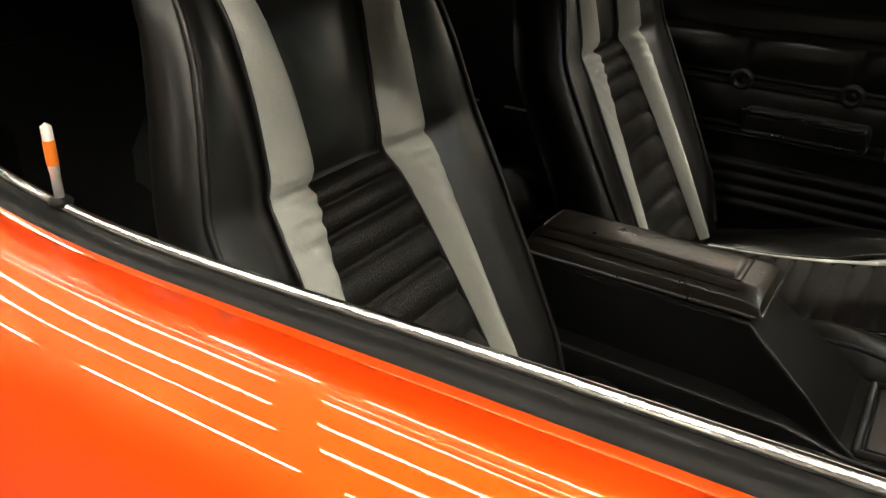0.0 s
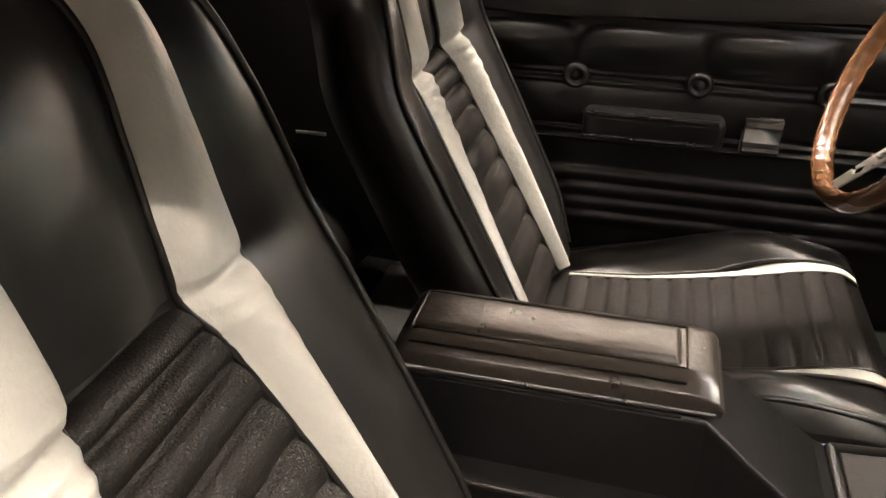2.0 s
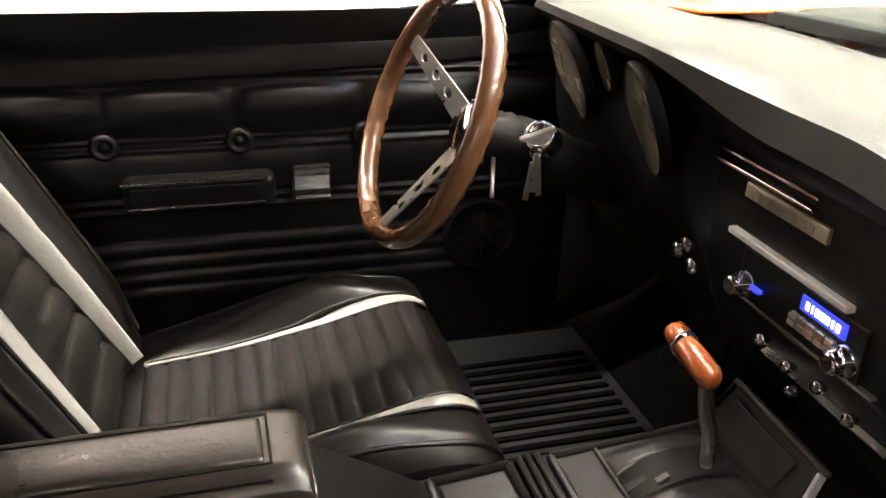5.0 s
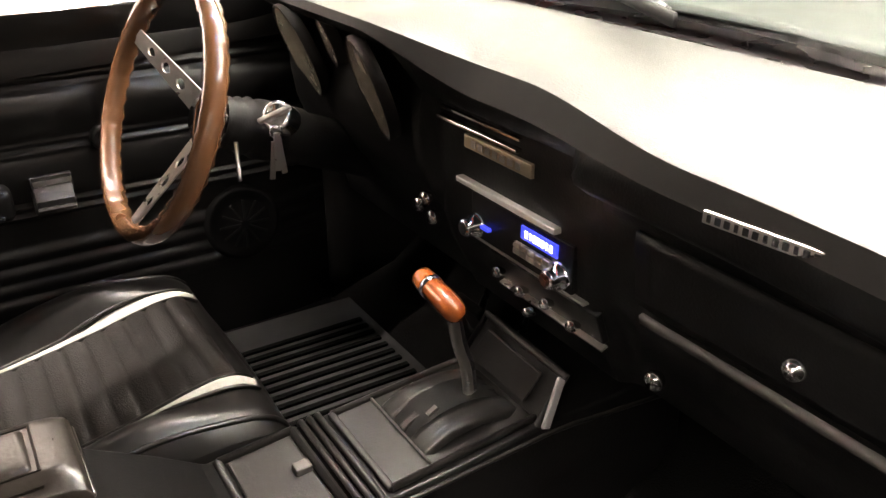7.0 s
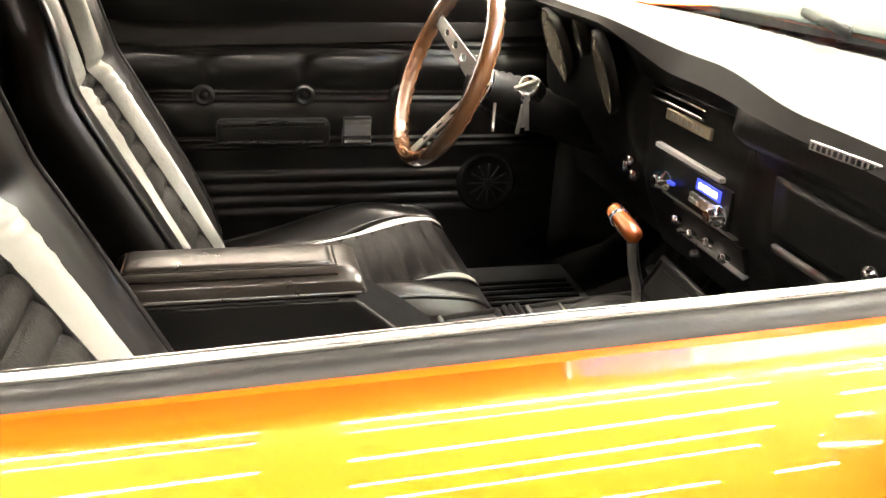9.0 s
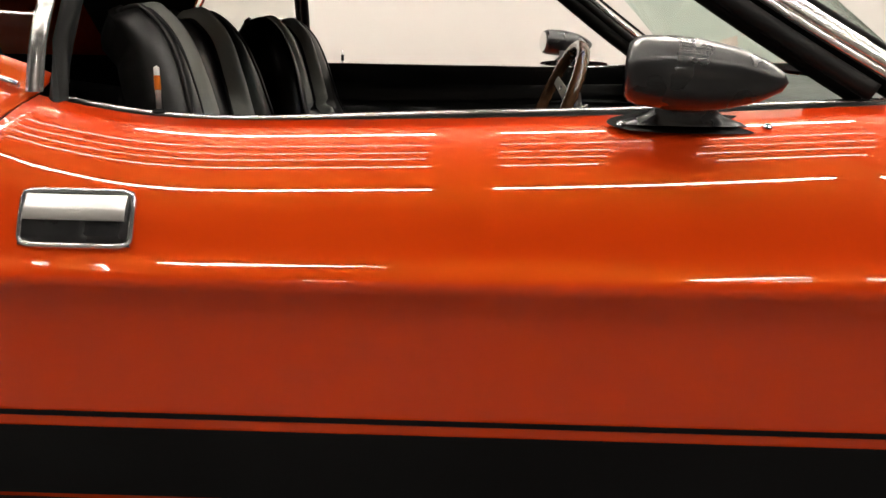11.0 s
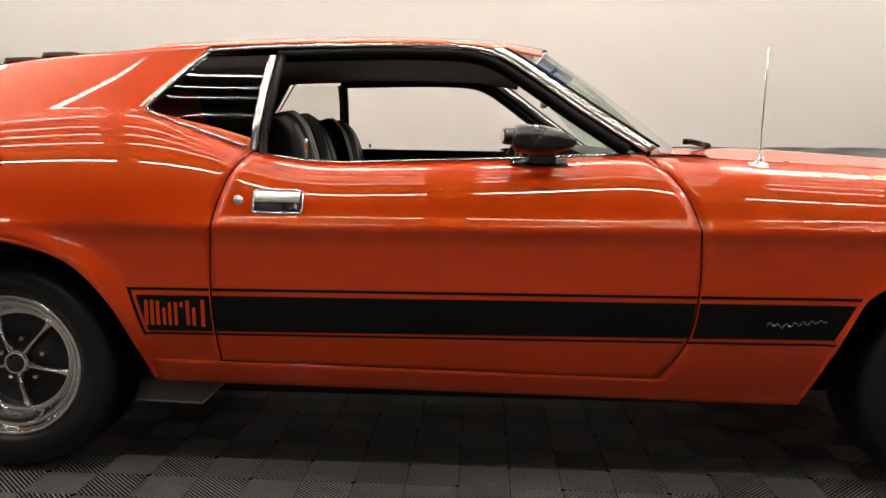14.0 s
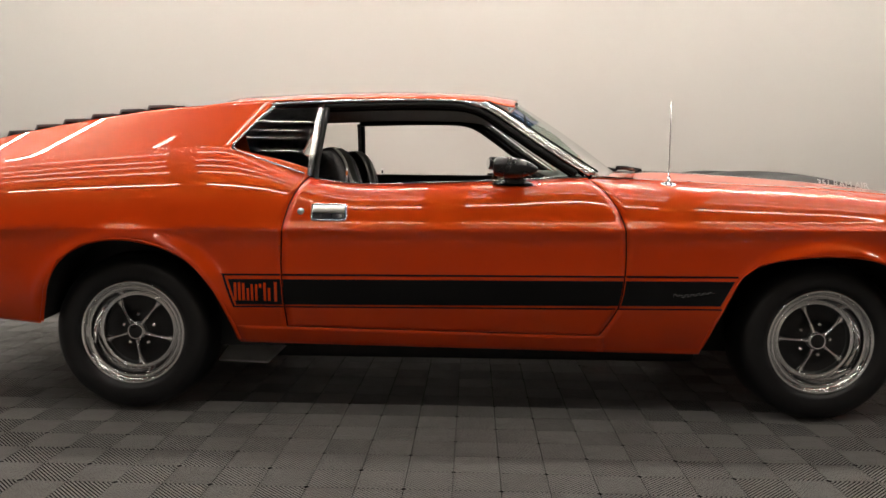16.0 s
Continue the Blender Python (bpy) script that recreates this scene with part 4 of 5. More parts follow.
for sgn in (1, -1):
    zs = frange(0.30, 0.44, 6) + frange(0.446, 0.965, 150)
    dp = part("door_panel", grid_bm([[(x, sgn * ((0.713 if sgn > 0 else 0.73) - (door_relief(x, z) if sgn > 0 or z < 0.85 else 0) + 0.02 * smooth01((x - 0.30) / 0.25)), z) for x in frange(-0.66, 0.50, 110)] for z in (zs if sgn > 0 else [q for q in zs if q < 0.925])]), VINYL, car, "quilted black vinyl door panel with ribs")
    for bx in (-0.364, -0.1485, 0.067):
        bt = part("button", lathe_bm([(0.0001, 0.006), (0.007, 0.005), (0.009, 0.001), (0.011, 0.001), (0.014, 0.007), (0.019, 0.008), (0.023, 0.003), (0.024, -0.004)], (bx, sgn * 0.705, 0.748), (0, -sgn, 0), 28), VINYL, dp, "round upholstery button")
    # arm pull
    pl = bmesh.new()
    box_bm((-0.218, sgn * 0.680, 0.673), (0.246, 0.05, 0.056), bm=pl)
    pull = part("arm_pull", pl, VINYL, dp, "moulded black arm pull", bevel=0.014, seg=4)
    part("pull_groove", box_bm((-0.225, sgn * 0.654, 0.690), (0.21, 0.008, 0.006)), PLASTIC, pull, smooth=False, bevel=0.002)
    part("pull_ridge", box_bm((-0.225, sgn * 0.655, 0.656), (0.225, 0.010, 0.007)), BLACK_PAINT, pull, smooth=False, bevel=0.003)
    part("pull_ridge", box_bm((-0.225, sgn * 0.654, 0.699), (0.235, 0.010, 0.006)), BLACK_PAINT, pull, smooth=False, bevel=0.0025)
    # chrome latch
    lt = part("door_latch", box_bm((-0.031, sgn * 0.700, 0.668), (0.066, 0.018, 0.066)), BLACK_PAINT, dp, "chrome flip latch in a dark cup", smooth=False, bevel=0.003)
    part("latch_flap", grid_bm([[(x, sgn * (0.688 - d), z) for x in frange(-0.061, -0.001, 4)] for z, d in ((0.643, 0.003), (0.646, 0.008), (0.652, 0.009), (0.660, 0.004), (0.685, 0.002), (0.690, 0.006), (0.698, 0.008), (0.701, 0.002))]), CHROME, lt, "chrome latch flap", smooth=False, thick=0.002)
    # speaker
    sp = part("speaker", lathe_bm([(0.0001, 0.006), (0.03, 0.007), (0.045, 0.004), (0.058, 0.004), (0.064, 0.008), (0.07, 0.007), (0.076, 0.0)], (0.29, sgn * 0.705, 0.535), (0, -sgn, 0.1), 36), CARPET, dp, "round black speaker grille")
    for a in range(6):
        t = math.pi * a / 6
        part("speaker_rib", box_bm((0.29, sgn * 0.690, 0.536), (0.10, 0.004, 0.004), Matrix.Rotation(t, 3, "Y")), PLASTIC, sp, smooth=False)


# ---- front seats ----
BACK = [(-0.345, 0.44), (-0.405, 0.56), (-0.465, 0.68), (-0.515, 0.78), (-0.548, 0.848), (-0.562, 0.90), (-0.577, 0.96), (-0.603, 1.03), (-0.655, 1.078)]
V_AT = 4 / 8


BACK_PTS = spline([(a - 0.018, 0, b) for a, b in BACK], 161)


def back_half(v):
    return curve1(v, [(0, 0.232), (0.25, 0.246), (0.5, 0.244), (0.65, 0.23), (0.8, 0.208), (0.92, 0.185), (1.0, 0.155)])


def back_front(y, v, off=0.0):
    """A point of the backrest's face, y off the seat's middle."""
    q = min(max(v * 160, 0), 159.999)
    i = int(q)
    p = BACK_PTS[i].lerp(BACK_PTS[i + 1], q - i)
    d = (BACK_PTS[min(i + 3, 160)] - BACK_PTS[max(i - 2, 0)]).normalized()
    n = Vector((d.z, 0, -d.x))
    h = back_half(v)
    f = min(abs(y) / h, 1)
    wing = smooth01(v / 0.12) * (1 - 0.5 * smooth01((v - 0.75) / 0.25))
    bol = 0.024 * smooth01((abs(y) - v_in(v) + 0.014) / 0.034) + 0.020 * wing * smooth01((abs(y) - v_out(v) + 0.004) / 0.055) - 0.010 * smooth01((f - 0.90) / 0.10) ** 2
    bol -= 0.03 * smooth01((v - 0.93) / 0.07)
    bol -= 0.006 * math.exp(-((v - V_AT) / 0.035) ** 2) * (1 - smooth01((f - 0.5) / 0.3))
    return p + n * (bol + off) + Vector((0, y, 0))


def v_in(v):
    """Inner edge of the pale stripes."""
    return curve1(v, [(0.0, 0.134), (0.2, 0.111), (0.4, 0.084), (V_AT, 0.069), (0.58, 0.066), (0.75, 0.073), (0.9, 0.09), (1.0, 0.10)])


def v_out(v, s=0):
    if s < 0:
        return curve1(v, [(0.0, 0.157), (0.2, 0.154), (0.4, 0.150), (V_AT, 0.144), (0.58, 0.138), (0.75, 0.133), (0.9, 0.133), (1.0, 0.125)])
    return curve1(v, [(0.0, 0.145), (0.2, 0.140), (0.4, 0.139), (V_AT, 0.138), (0.58, 0.133), (0.75, 0.130), (0.9, 0.130), (1.0, 0.125)])


def cushion_pt(x, y, off=0.0):
    z = curve1(x, [(-0.40, 0.425), (-0.34, 0.437), (-0.2, 0.452), (-0.05, 0.48), (0.04, 0.502), (0.085, 0.508), (0.115, 0.50), (0.14, 0.475), (0.15, 0.44)])
    f = abs(y)
    z += 0.052 * math.sin(math.pi * min(1, max(0, (f - 0.158) / 0.11)) ** 0.9) ** 0.8 * smooth01((x + 0.42) / 0.35) * (1 - smooth01((x + 0.06) / 0.17)) if f > 0.158 else 0.0
    z -= 0.16 * max(0, (f - 0.225) / 0.03) ** 2 * 0.2
    return Vector((x, y, z + off))


def bucket_seat(yc, who, xo=0.0):
    seat = empty("bucket_seat", "black leather high-back bucket seat with pale silver-grey stripes", "seat", "front bucket seats")
    T = lambda p: (p[0] + xo, p[1] + yc, p[2])
    # backrest shell: face and rounded back
    nv, nu = 60, 41
    rows = []
    for k in range(nv + 1):
        v = k / nv
        h = back_half(v)
        front = [back_front(f * h, v) for f in frange(-1, 1, nu)]
        th = 0.125 - 0.03 * v
        i = min(int(v * 160 + 0.5), 160)
        d = (BACK_PTS[min(i + 1, 160)] - BACK_PTS[max(i - 1, 0)]).normalized()
        n = Vector((d.z, 0, -d.x))
        backs = [BACK_PTS[i] - n * (th * (1 - 0.82 * abs(f) ** 4)) + Vector((0, f * (h + 0.002), 0)) for f in frange(1, -1, nu)]
        mid_r = [front[-1].lerp(backs[0], t) + Vector((0, 0.010 * math.sin(math.pi * t), 0)) for t in (0.2, 0.45, 0.75)]
        mid_l = [backs[-1].lerp(front[0], t) - Vector((0, 0.010 * math.sin(math.pi * t), 0)) for t in (0.25, 0.55, 0.8)]
        rows.append([T(p) for p in front + mid_r + backs + mid_l])
    # dome over the top
    base = rows[-1]
    cen = sum((Vector(p) for p in base), Vector()) / len(base)
    for s, up in ((0.95, 0.010), (0.80, 0.018), (0.5, 0.022), (0.0, 0.024)):
        rows.append([tuple(cen + (Vector(p) - cen) * s + Vector((-0.004, 0, up))) for p in base])
    back = part("backrest", grid_bm(rows, close_u=True), LEATHER, seat, "black leather backrest")
    # smooth panel of the head part
    part("head_panel", grid_bm([[T(back_front(f * (v_in(v) - 0.004), v, 0.004 + 0.012 * (1 - f * f))) for f in frange(-1, 1, 13)] for v in frange(V_AT + 0.012, 0.985, 30)]), LEATHER, back)
    # pleated insert
    rows = []
    N = 9
    for k in range(N * 10 + 1):
        v = 0.02 + (V_AT - 0.005 - 0.02) * k / (N * 10)
        b = 0.014 * abs(math.sin(math.pi * k / 10)) ** 0.5
        rows.append([T(back_front(f * (v_in(v) - 0.003), v, 0.002 + b * (1 - 0.5 * abs(f) ** 6))) for f in frange(-1, 1, 15)])
    part("pleated_insert", grid_bm(rows), KNIT, back, "black ribbed knit insert")
    # pale stripes, puckered at the bend
    for s in (-1, 1):
        rows = []
        for k in range(170):
            v = 0.01 + 0.985 * k / 169
            a, b = v_in(v), v_out(v, s)
            puck = -0.010 * math.exp(-((v - V_AT) / 0.012) ** 2) + 0.0016 * math.sin(v * 190 + s) * math.exp(-((v - V_AT + 0.06) / 0.09) ** 2)
            row = []
            for j in range(15):
                t = j / 14
                y = s * (a + (b - a) * t)
                crease = noise.noise(Vector((v * 46 + t * 5 * s, t * 2.2, 3.0 * s + yc))) * math.exp(-((v - V_AT + 0.10) / 0.16) ** 2)
                fold = math.exp(-((v - V_AT + 0.035 + 0.05 * t) / 0.008) ** 2) + 0.7 * math.exp(-((v - V_AT + 0.085 - 0.03 * t) / 0.007) ** 2)
                row.append(T(back_front(y, v, 0.003 + (0.016 + puck * (1.2 - 0.4 * t) + 0.0026 * crease - 0.0022 * fold) * math.sin(math.pi * (0.04 + 0.92 * t)) ** 0.6)))
            rows.append(row)
        part("stripe", grid_bm(rows), PALE_LEATHER, back, "silver-grey leather stripe")
        for edge in (v_in, lambda v: v_out(v, s)):
            part("piping", tube_bm([T(back_front(s * edge(v), v, 0.004)) for v in frange(0.01, 0.99, 60)], 0.0032, 6), LEATHER, back)
        part("piping", tube_bm([T(back_front(s * back_half(v) * 0.965, v, 0.004)) for v in frange(0.02, 1.0, 50)], 0.0042, 6), LEATHER, back)
    # cushion
    xs = frange(-0.40, 0.15, 46)
    rows = [[T(cushion_pt(x, f * 0.252)) for f in frange(-1, 1, 45)] for x in xs]
    rows += [[T(Vector((0.150 - 0.02 * k, f * 0.25, 0.44 - 0.045 * k))) for f in frange(-1, 1, 45)] for k in (0.4, 1, 1.6)]
    cush = part("cushion", grid_bm(rows), LEATHER, seat, "black leather seat cushion")
    for e in (-1, 1):
        part("cushion_skirt", grid_bm([[T((x - 0.3 * dz * smooth01((x + 0.1) / 0.25), e * (0.252 + d), cushion_pt(x, 0.252).z - dz)) for x in frange(-0.40, 0.148, 20)] for d, dz in ((0, 0), (0.006, 0.02), (0.0, 0.05), (-0.012, 0.09))]), LEATHER, cush)
    N = 13
    rows = []
    for k in range(N * 8 + 1):
        x = -0.335 + (0.108 + 0.335) * k / (N * 8)
        b = 0.006 * abs(math.sin(math.pi * k / 8)) ** 0.5
        rows.append([T(cushion_pt(x, f * 0.131, 0.002 + b)) for f in frange(-1, 1, 15)])
    part("cushion_insert", grid_bm(rows), KNIT, cush, "black ribbed knit insert")
    for s in (-1, 1):
        rows = []
        for k in range(50):
            x = -0.335 + 0.462 * k / 49
            w = 0.010 + 0.019 * smooth01((x + 0.28) / 0.35)
            rows.append([T(cushion_pt(x, s * (0.134 + w * t), 0.003 + 0.005 * math.sin(math.pi * (0.05 + 0.9 * t)))) for t in frange(0, 1, 6)])
        part("stripe", grid_bm(rows), PALE_LEATHER, cush, "silver-grey leather stripe")
        part("piping", tube_bm([T(cushion_pt(x, s * 0.133, 0.005)) for x in frange(-0.335, 0.128, 40)], 0.003, 6), LEATHER, cush)
        part("piping", tube_bm([T(cushion_pt(x, s * (0.137 + 0.010 + 0.019 * smooth01((x + 0.28) / 0.35)), 0.005)) for x in frange(-0.335, 0.128, 40)], 0.003, 6), LEATHER, cush)
        part("piping", tube_bm([T(cushion_pt(x, s * 0.238, 0.003)) for x in frange(-0.40, 0.148, 40)], 0.004, 6), LEATHER, cush)
    part("front_roll", tube_bm([T((0.120 + 0.010 * (1 - (f / 0.25) ** 2), f, 0.432)) for f in frange(-0.245, 0.245, 24)], 0.03, 12), LEATHER, cush)
    part("seat_base", box_bm((-0.12, yc, 0.32), (0.46, 0.40, 0.16)), PLASTIC, seat, smooth=False, bevel=0.02)
    return seat


bucket_seat(-0.387, "passenger", 0.010)
bucket_seat(0.378, "driver", 0.007)

# seat belt buckle between seat and rear
for s in (-1, 1):
    bk = part("belt_buckle", box_bm((-0.62, s * 0.10, 0.52), (0.035, 0.02, 0.05), Matrix.Rotation(0.5, 3, "Y")), STEEL, car, "metal seat belt buckle", smooth=False, bevel=0.004)
    part("belt_strap", tube_bm([(-0.62, s * 0.10, 0.50), (-0.66, s * 0.12, 0.40), (-0.68, s * 0.14, 0.31)], 0.018, 8, flat=0.2), RUBBER, bk)

# passenger belt end lying between the cushion and the console
belt = empty("seat_belt", "black seat belt end with bright metal tongue beside the console", "seat belt")
part("belt_webbing", tube_bm(spline([(-0.50, -0.135, 0.34), (-0.42, -0.135, 0.42), (-0.34, -0.140, 0.465), (-0.28, -0.142, 0.478), (-0.235, -0.142, 0.482)], 24), 0.024, 10, flat=0.16), RUBBER, belt)
part("belt_sleeve", grid_bm([[(-0.335 + 0.055 * k / 6, -0.140 + 0.030 * math.cos(a), 0.478 + 0.002 * k / 6 + (0.010 + 0.012 * math.sin(math.pi * k / 6)) * math.sin(a)) for a in frange(0, 2 * math.pi * 15 / 16, 16)] for k in range(7)], close_u=True), LEATHER, belt, "black padded sleeve")
part("belt_tongue", box_bm((-0.232, -0.142, 0.488), (0.016, 0.042, 0.006), Matrix.Rotation(-0.3, 3, "Y")), CHROME, belt, "bright metal belt tongue", smooth=False, bevel=0.0015)
part("belt_buckle", box_bm((-0.192, -0.142, 0.484), (0.062, 0.046, 0.022), Matrix.Rotation(0.08, 3, "Y")), PLASTIC, belt, "black plastic belt buckle", smooth=False, bevel=0.006, seg=3)

# bright trim on the rear side panel and a belt anchor
for s_ in (-1, 1):
    for x0, x1, z in ((-1.105, -0.99, 0.590), (-1.06, -0.985, 0.545), (-0.915, -0.85, 0.588)):
        part("trim_strip", box_bm(((x0 + x1) / 2, s_ * 0.694, z), (x1 - x0, 0.006, 0.006)), STEEL, car, "short bright trim strip", smooth=False, bevel=0.001)
    part("belt_anchor", tube_bm([(-0.889 + 0.012 * math.cos(t), s_ * 0.531, 0.561 + 0.016 * math.sin(t)) for t in frange(0, 2 * math.pi * 15 / 16, 16)], 0.004, 8, closed=True), STEEL, car, "metal seat belt anchor loop")

# ---- centre console ----
con = empty("centre_console", "black grained centre console with padded armrest between the seats", "console")


def loft_x(sections):
    """Loft of half-sections (x, [(y, z), ...]) mirrored about the car's middle."""
    rows = []
    for x, sec in sections:
        full = [(x, -y, z) for y, z in sec] + [(x, y, z) for y, z in sec[::-1]]
        rows.append(full)
    return rows


def capped(rows, close=False):
    bm = grid_bm(rows)
    bm.verts.ensure_lookup_table()
    m = len(rows[0])
    for r in (0, len(rows) - 1):
        bm.faces.new([bm.verts[r * m + k] for k in range(m)])
    return bm


body_sec = lambda top, w: [(w + 0.018, 0.24), (w + 0.016, 0.30), (w + 0.006, 0.31), (w, top - 0.005), (w - 0.003, top)]
part("console_body", capped(loft_x([(-0.49, body_sec(0.60, 0.056)), (-0.47, body_sec(0.622, 0.060)), (-0.135, body_sec(0.620, 0.060)), (-0.11, body_sec(0.600, 0.066)), (-0.04, body_sec(0.548, 0.080)), (0.01, body_sec(0.505, 0.092)), (0.03, body_sec(0.494, 0.095)), (0.14, body_sec(0.503, 0.097)), (0.30, body_sec(0.515, 0.098)), (0.43, body_sec(0.525, 0.098)), (0.62, body_sec(0.52, 0.098))])), PLASTIC, con, bevel=0.006, smooth=False)
# armrest lid
lid_rows = []
for x, k in ((-0.475, 0.0), (-0.471, 0.55), (-0.462, 0.85), (-0.448, 1.0), (-0.155, 1.0), (-0.138, 0.9), (-0.126, 0.6), (-0.121, 0.0)):
    t = 0.627
    lid_rows.append((x, [(0.066, t), (0.068, t + 0.010), (0.065, t + 0.010 + 0.012 * k), (0.055, t + 0.010 + 0.020 * k), (0.044, t + 0.010 + 0.026 * k), (0.036, t + 0.010 + 0.026 * k)]))
LIDY = 0.006
lid = part("armrest_lid", capped(loft_x(lid_rows)), LID, con, "padded black armrest lid", bevel=0.004, seg=3)
lid.location.y = LIDY
part("lid_pad", capped(loft_x([(-0.457, [(0.035, 0.658), (0.034, 0.662), (0.031, 0.663)]), (-0.451, [(0.036, 0.658), (0.035, 0.666), (0.027, 0.668)]), (-0.172, [(0.036, 0.658), (0.035, 0.666), (0.027, 0.668)]), (-0.165, [(0.035, 0.658), (0.034, 0.662), (0.031, 0.663)])])), LID, lid, bevel=0.003)
part("lid_edge", tube_bm([(-0.465, -0.067, 0.630), (-0.13, -0.067, 0.630), (-0.121, -0.06, 0.630), (-0.121, 0.06, 0.630), (-0.13, 0.067, 0.630), (-0.465, 0.067, 0.630)], 0.003, 6), LID, lid)
for ys, zz in ((-0.039, 0.6625), (0.039, 0.6625), (-0.056, 0.656)):
    part("lid_edge", tube_bm([(-0.160, ys, zz), (-0.455, ys, zz)], 0.0017, 6), LID, lid)
part("lid_edge", tube_bm([(-0.160, -0.039, 0.6625), (-0.160, 0.039, 0.6625)], 0.0017, 6), LID, lid)
part("lid_lip", box_bm((-0.31, 0, 0.6215), (0.30, 0.136, 0.006)), PLASTIC, lid, smooth=False, bevel=0.002)
base_top = lambda x: interp(x, [-0.62, -0.06, 0.02, 0.14, 0.43, 0.66], [0.520, 0.508, 0.490, 0.497, 0.510, 0.485])
part("console_base", capped(loft_x([(x, [(0.112, 0.24), (0.106, base_top(x) - 0.10), (0.101, base_top(x) - 0.008), (0.097, base_top(x)), (0.05, base_top(x) + 0.001)]) for x in (-0.50, -0.3, -0.06, 0.02, 0.14, 0.3, 0.43, 0.66)])), PLASTIC, con, bevel=0.004)
for s_ in (-1, 1):
    part("console_ledge", tube_bm([(x, s_ * 0.0985, base_top(x) - 0.002) for x in frange(-0.495, 0.65, 30)], 0.0036, 8), CONSOLE, con)


def con_z(x):
    return interp(x, [0.03, 0.14, 0.30, 0.43], [0.494, 0.503, 0.515, 0.525])


def con_plate(name, x0, x1, y, h, mat, label="", border=0.0):
    a = math.atan2(con_z(x1) - con_z(x0), x1 - x0)
    b = box_bm(((x0 + x1) / 2, 0, (con_z(x0) + con_z(x1)) / 2 + h / 2), (x1 - x0, 2 * y, h), Matrix.Rotation(-a, 3, "Y"))
    return part(name, b, mat, con, label, smooth=False, bevel=0.0025)


def con_frame(name, x0, x1, y, w, h, mat):
    pts = [(x0, -y, con_z(x0) + h), (x1, -y, con_z(x1) + h), (x1, y, con_z(x1) + h), (x0, y, con_z(x0) + h)]
    bm = bmesh.new()
    for i in range(4):
        a, b = Vector(pts[i]), Vector(pts[(i + 1) % 4])
        tube_bm([a, b], w, 8, bm)
    return part(name, bm, mat, con)


tray = con_plate("ashtray_lid", 0.04, 0.125, 0.078, 0.006, CONSOLE, "black grained ashtray lid")
con_frame("tray_frame", 0.031, 0.133, 0.088, 0.006, 0.003, CONSOLE)
part("tray_catch", box_bm((0.113, 0.008, con_z(0.113) + 0.009), (0.022, 0.018, 0.012)), DULL_TRIM, tray, "small metal catch", smooth=False, bevel=0.002)
for rx in (0.146, 0.158, 0.170):
    part("console_rib", tube_bm([(rx, -0.096, con_z(rx) - 0.004), (rx, -0.090, con_z(rx) + 0.008), (rx, 0.090, con_z(rx) + 0.008), (rx, 0.096, con_z(rx) - 0.004)], 0.0045, 8), CONSOLE, con)
con_frame("gate_frame", 0.187, 0.405, 0.083, 0.005, 0.005, CONSOLE)
part("gate_plate", box_bm((0.297, 0, con_z(0.297) + 0.002), (0.21, 0.16, 0.004), Matrix.Rotation(-0.075, 3, "Y")), CONSOLE, con, smooth=False)
part("gate_line", tube_bm([(0.245, -0.078, con_z(0.245) + 0.007), (0.245, 0.078, con_z(0.245) + 0.007)], 0.002, 6), BADGE_METAL, con)
# curved selector gate
for y0, y1 in ((-0.062, -0.024), (-0.006, 0.006), (0.024, 0.062)):
    rows = []
    for k in range(17):
        a = math.pi * (0.12 + 0.76 * k / 16)
        rows.append([(0.325 - 0.085 * math.cos(a), y, con_z(0.325) - 0.018 + 0.041 * math.sin(a) - 0.01 * (abs(y) > 0.055)) for y in frange(y0, y1, 5)])
    part("selector_gate", grid_bm(rows), CONSOLE, con, "curved black selector gate", thick=0.004)
part("gate_slot", grid_bm([[(0.325 - 0.083 * math.cos(math.pi * (0.1 + 0.8 * k / 12)), y, con_z(0.325) - 0.022 + 0.050 * math.sin(math.pi * (0.1 + 0.8 * k / 12))) for y in (-0.026, 0.026)] for k in range(13)]), RUBBER, con)
part("gate_pointer", box_bm((0.285, -0.015, con_z(0.3) + 0.026), (0.016, 0.008, 0.003), Matrix.Rotation(-0.5, 3, "Y")), DULL_TRIM, con, smooth=False)
# upright plate ahead of the selector
up = part("upright_plate", poly_bm([(0.398, -0.088, 0.525), (0.398, 0.088, 0.525), (0.425, 0.060, 0.602), (0.425, -0.104, 0.594)], (0.014, 0, -0.003)), CONSOLE, con, "raised black plate ahead of the selector", smooth=False, bevel=0.003)
part("plate_rim", tube_bm([(0.397, -0.092, 0.522), (0.424, -0.108, 0.595), (0.424, 0.063, 0.603), (0.397, 0.088, 0.522)], 0.005, 8), CONSOLE, up)
part("plate_panel", poly_bm([(0.399, -0.062, 0.540), (0.399, 0.066, 0.540), (0.417, 0.044, 0.590), (0.417, -0.074, 0.584)], (-0.004, 0, 0.001)), CONSOLE, up, smooth=False, bevel=0.0015)
part("plate_edge", box_bm((0.410, -0.1055, 0.560), (0.013, 0.006, 0.074), Matrix.Rotation(0.3, 3, "Y")), PALE_METAL, up, "bright worn metal edge", smooth=False, bevel=0.002)
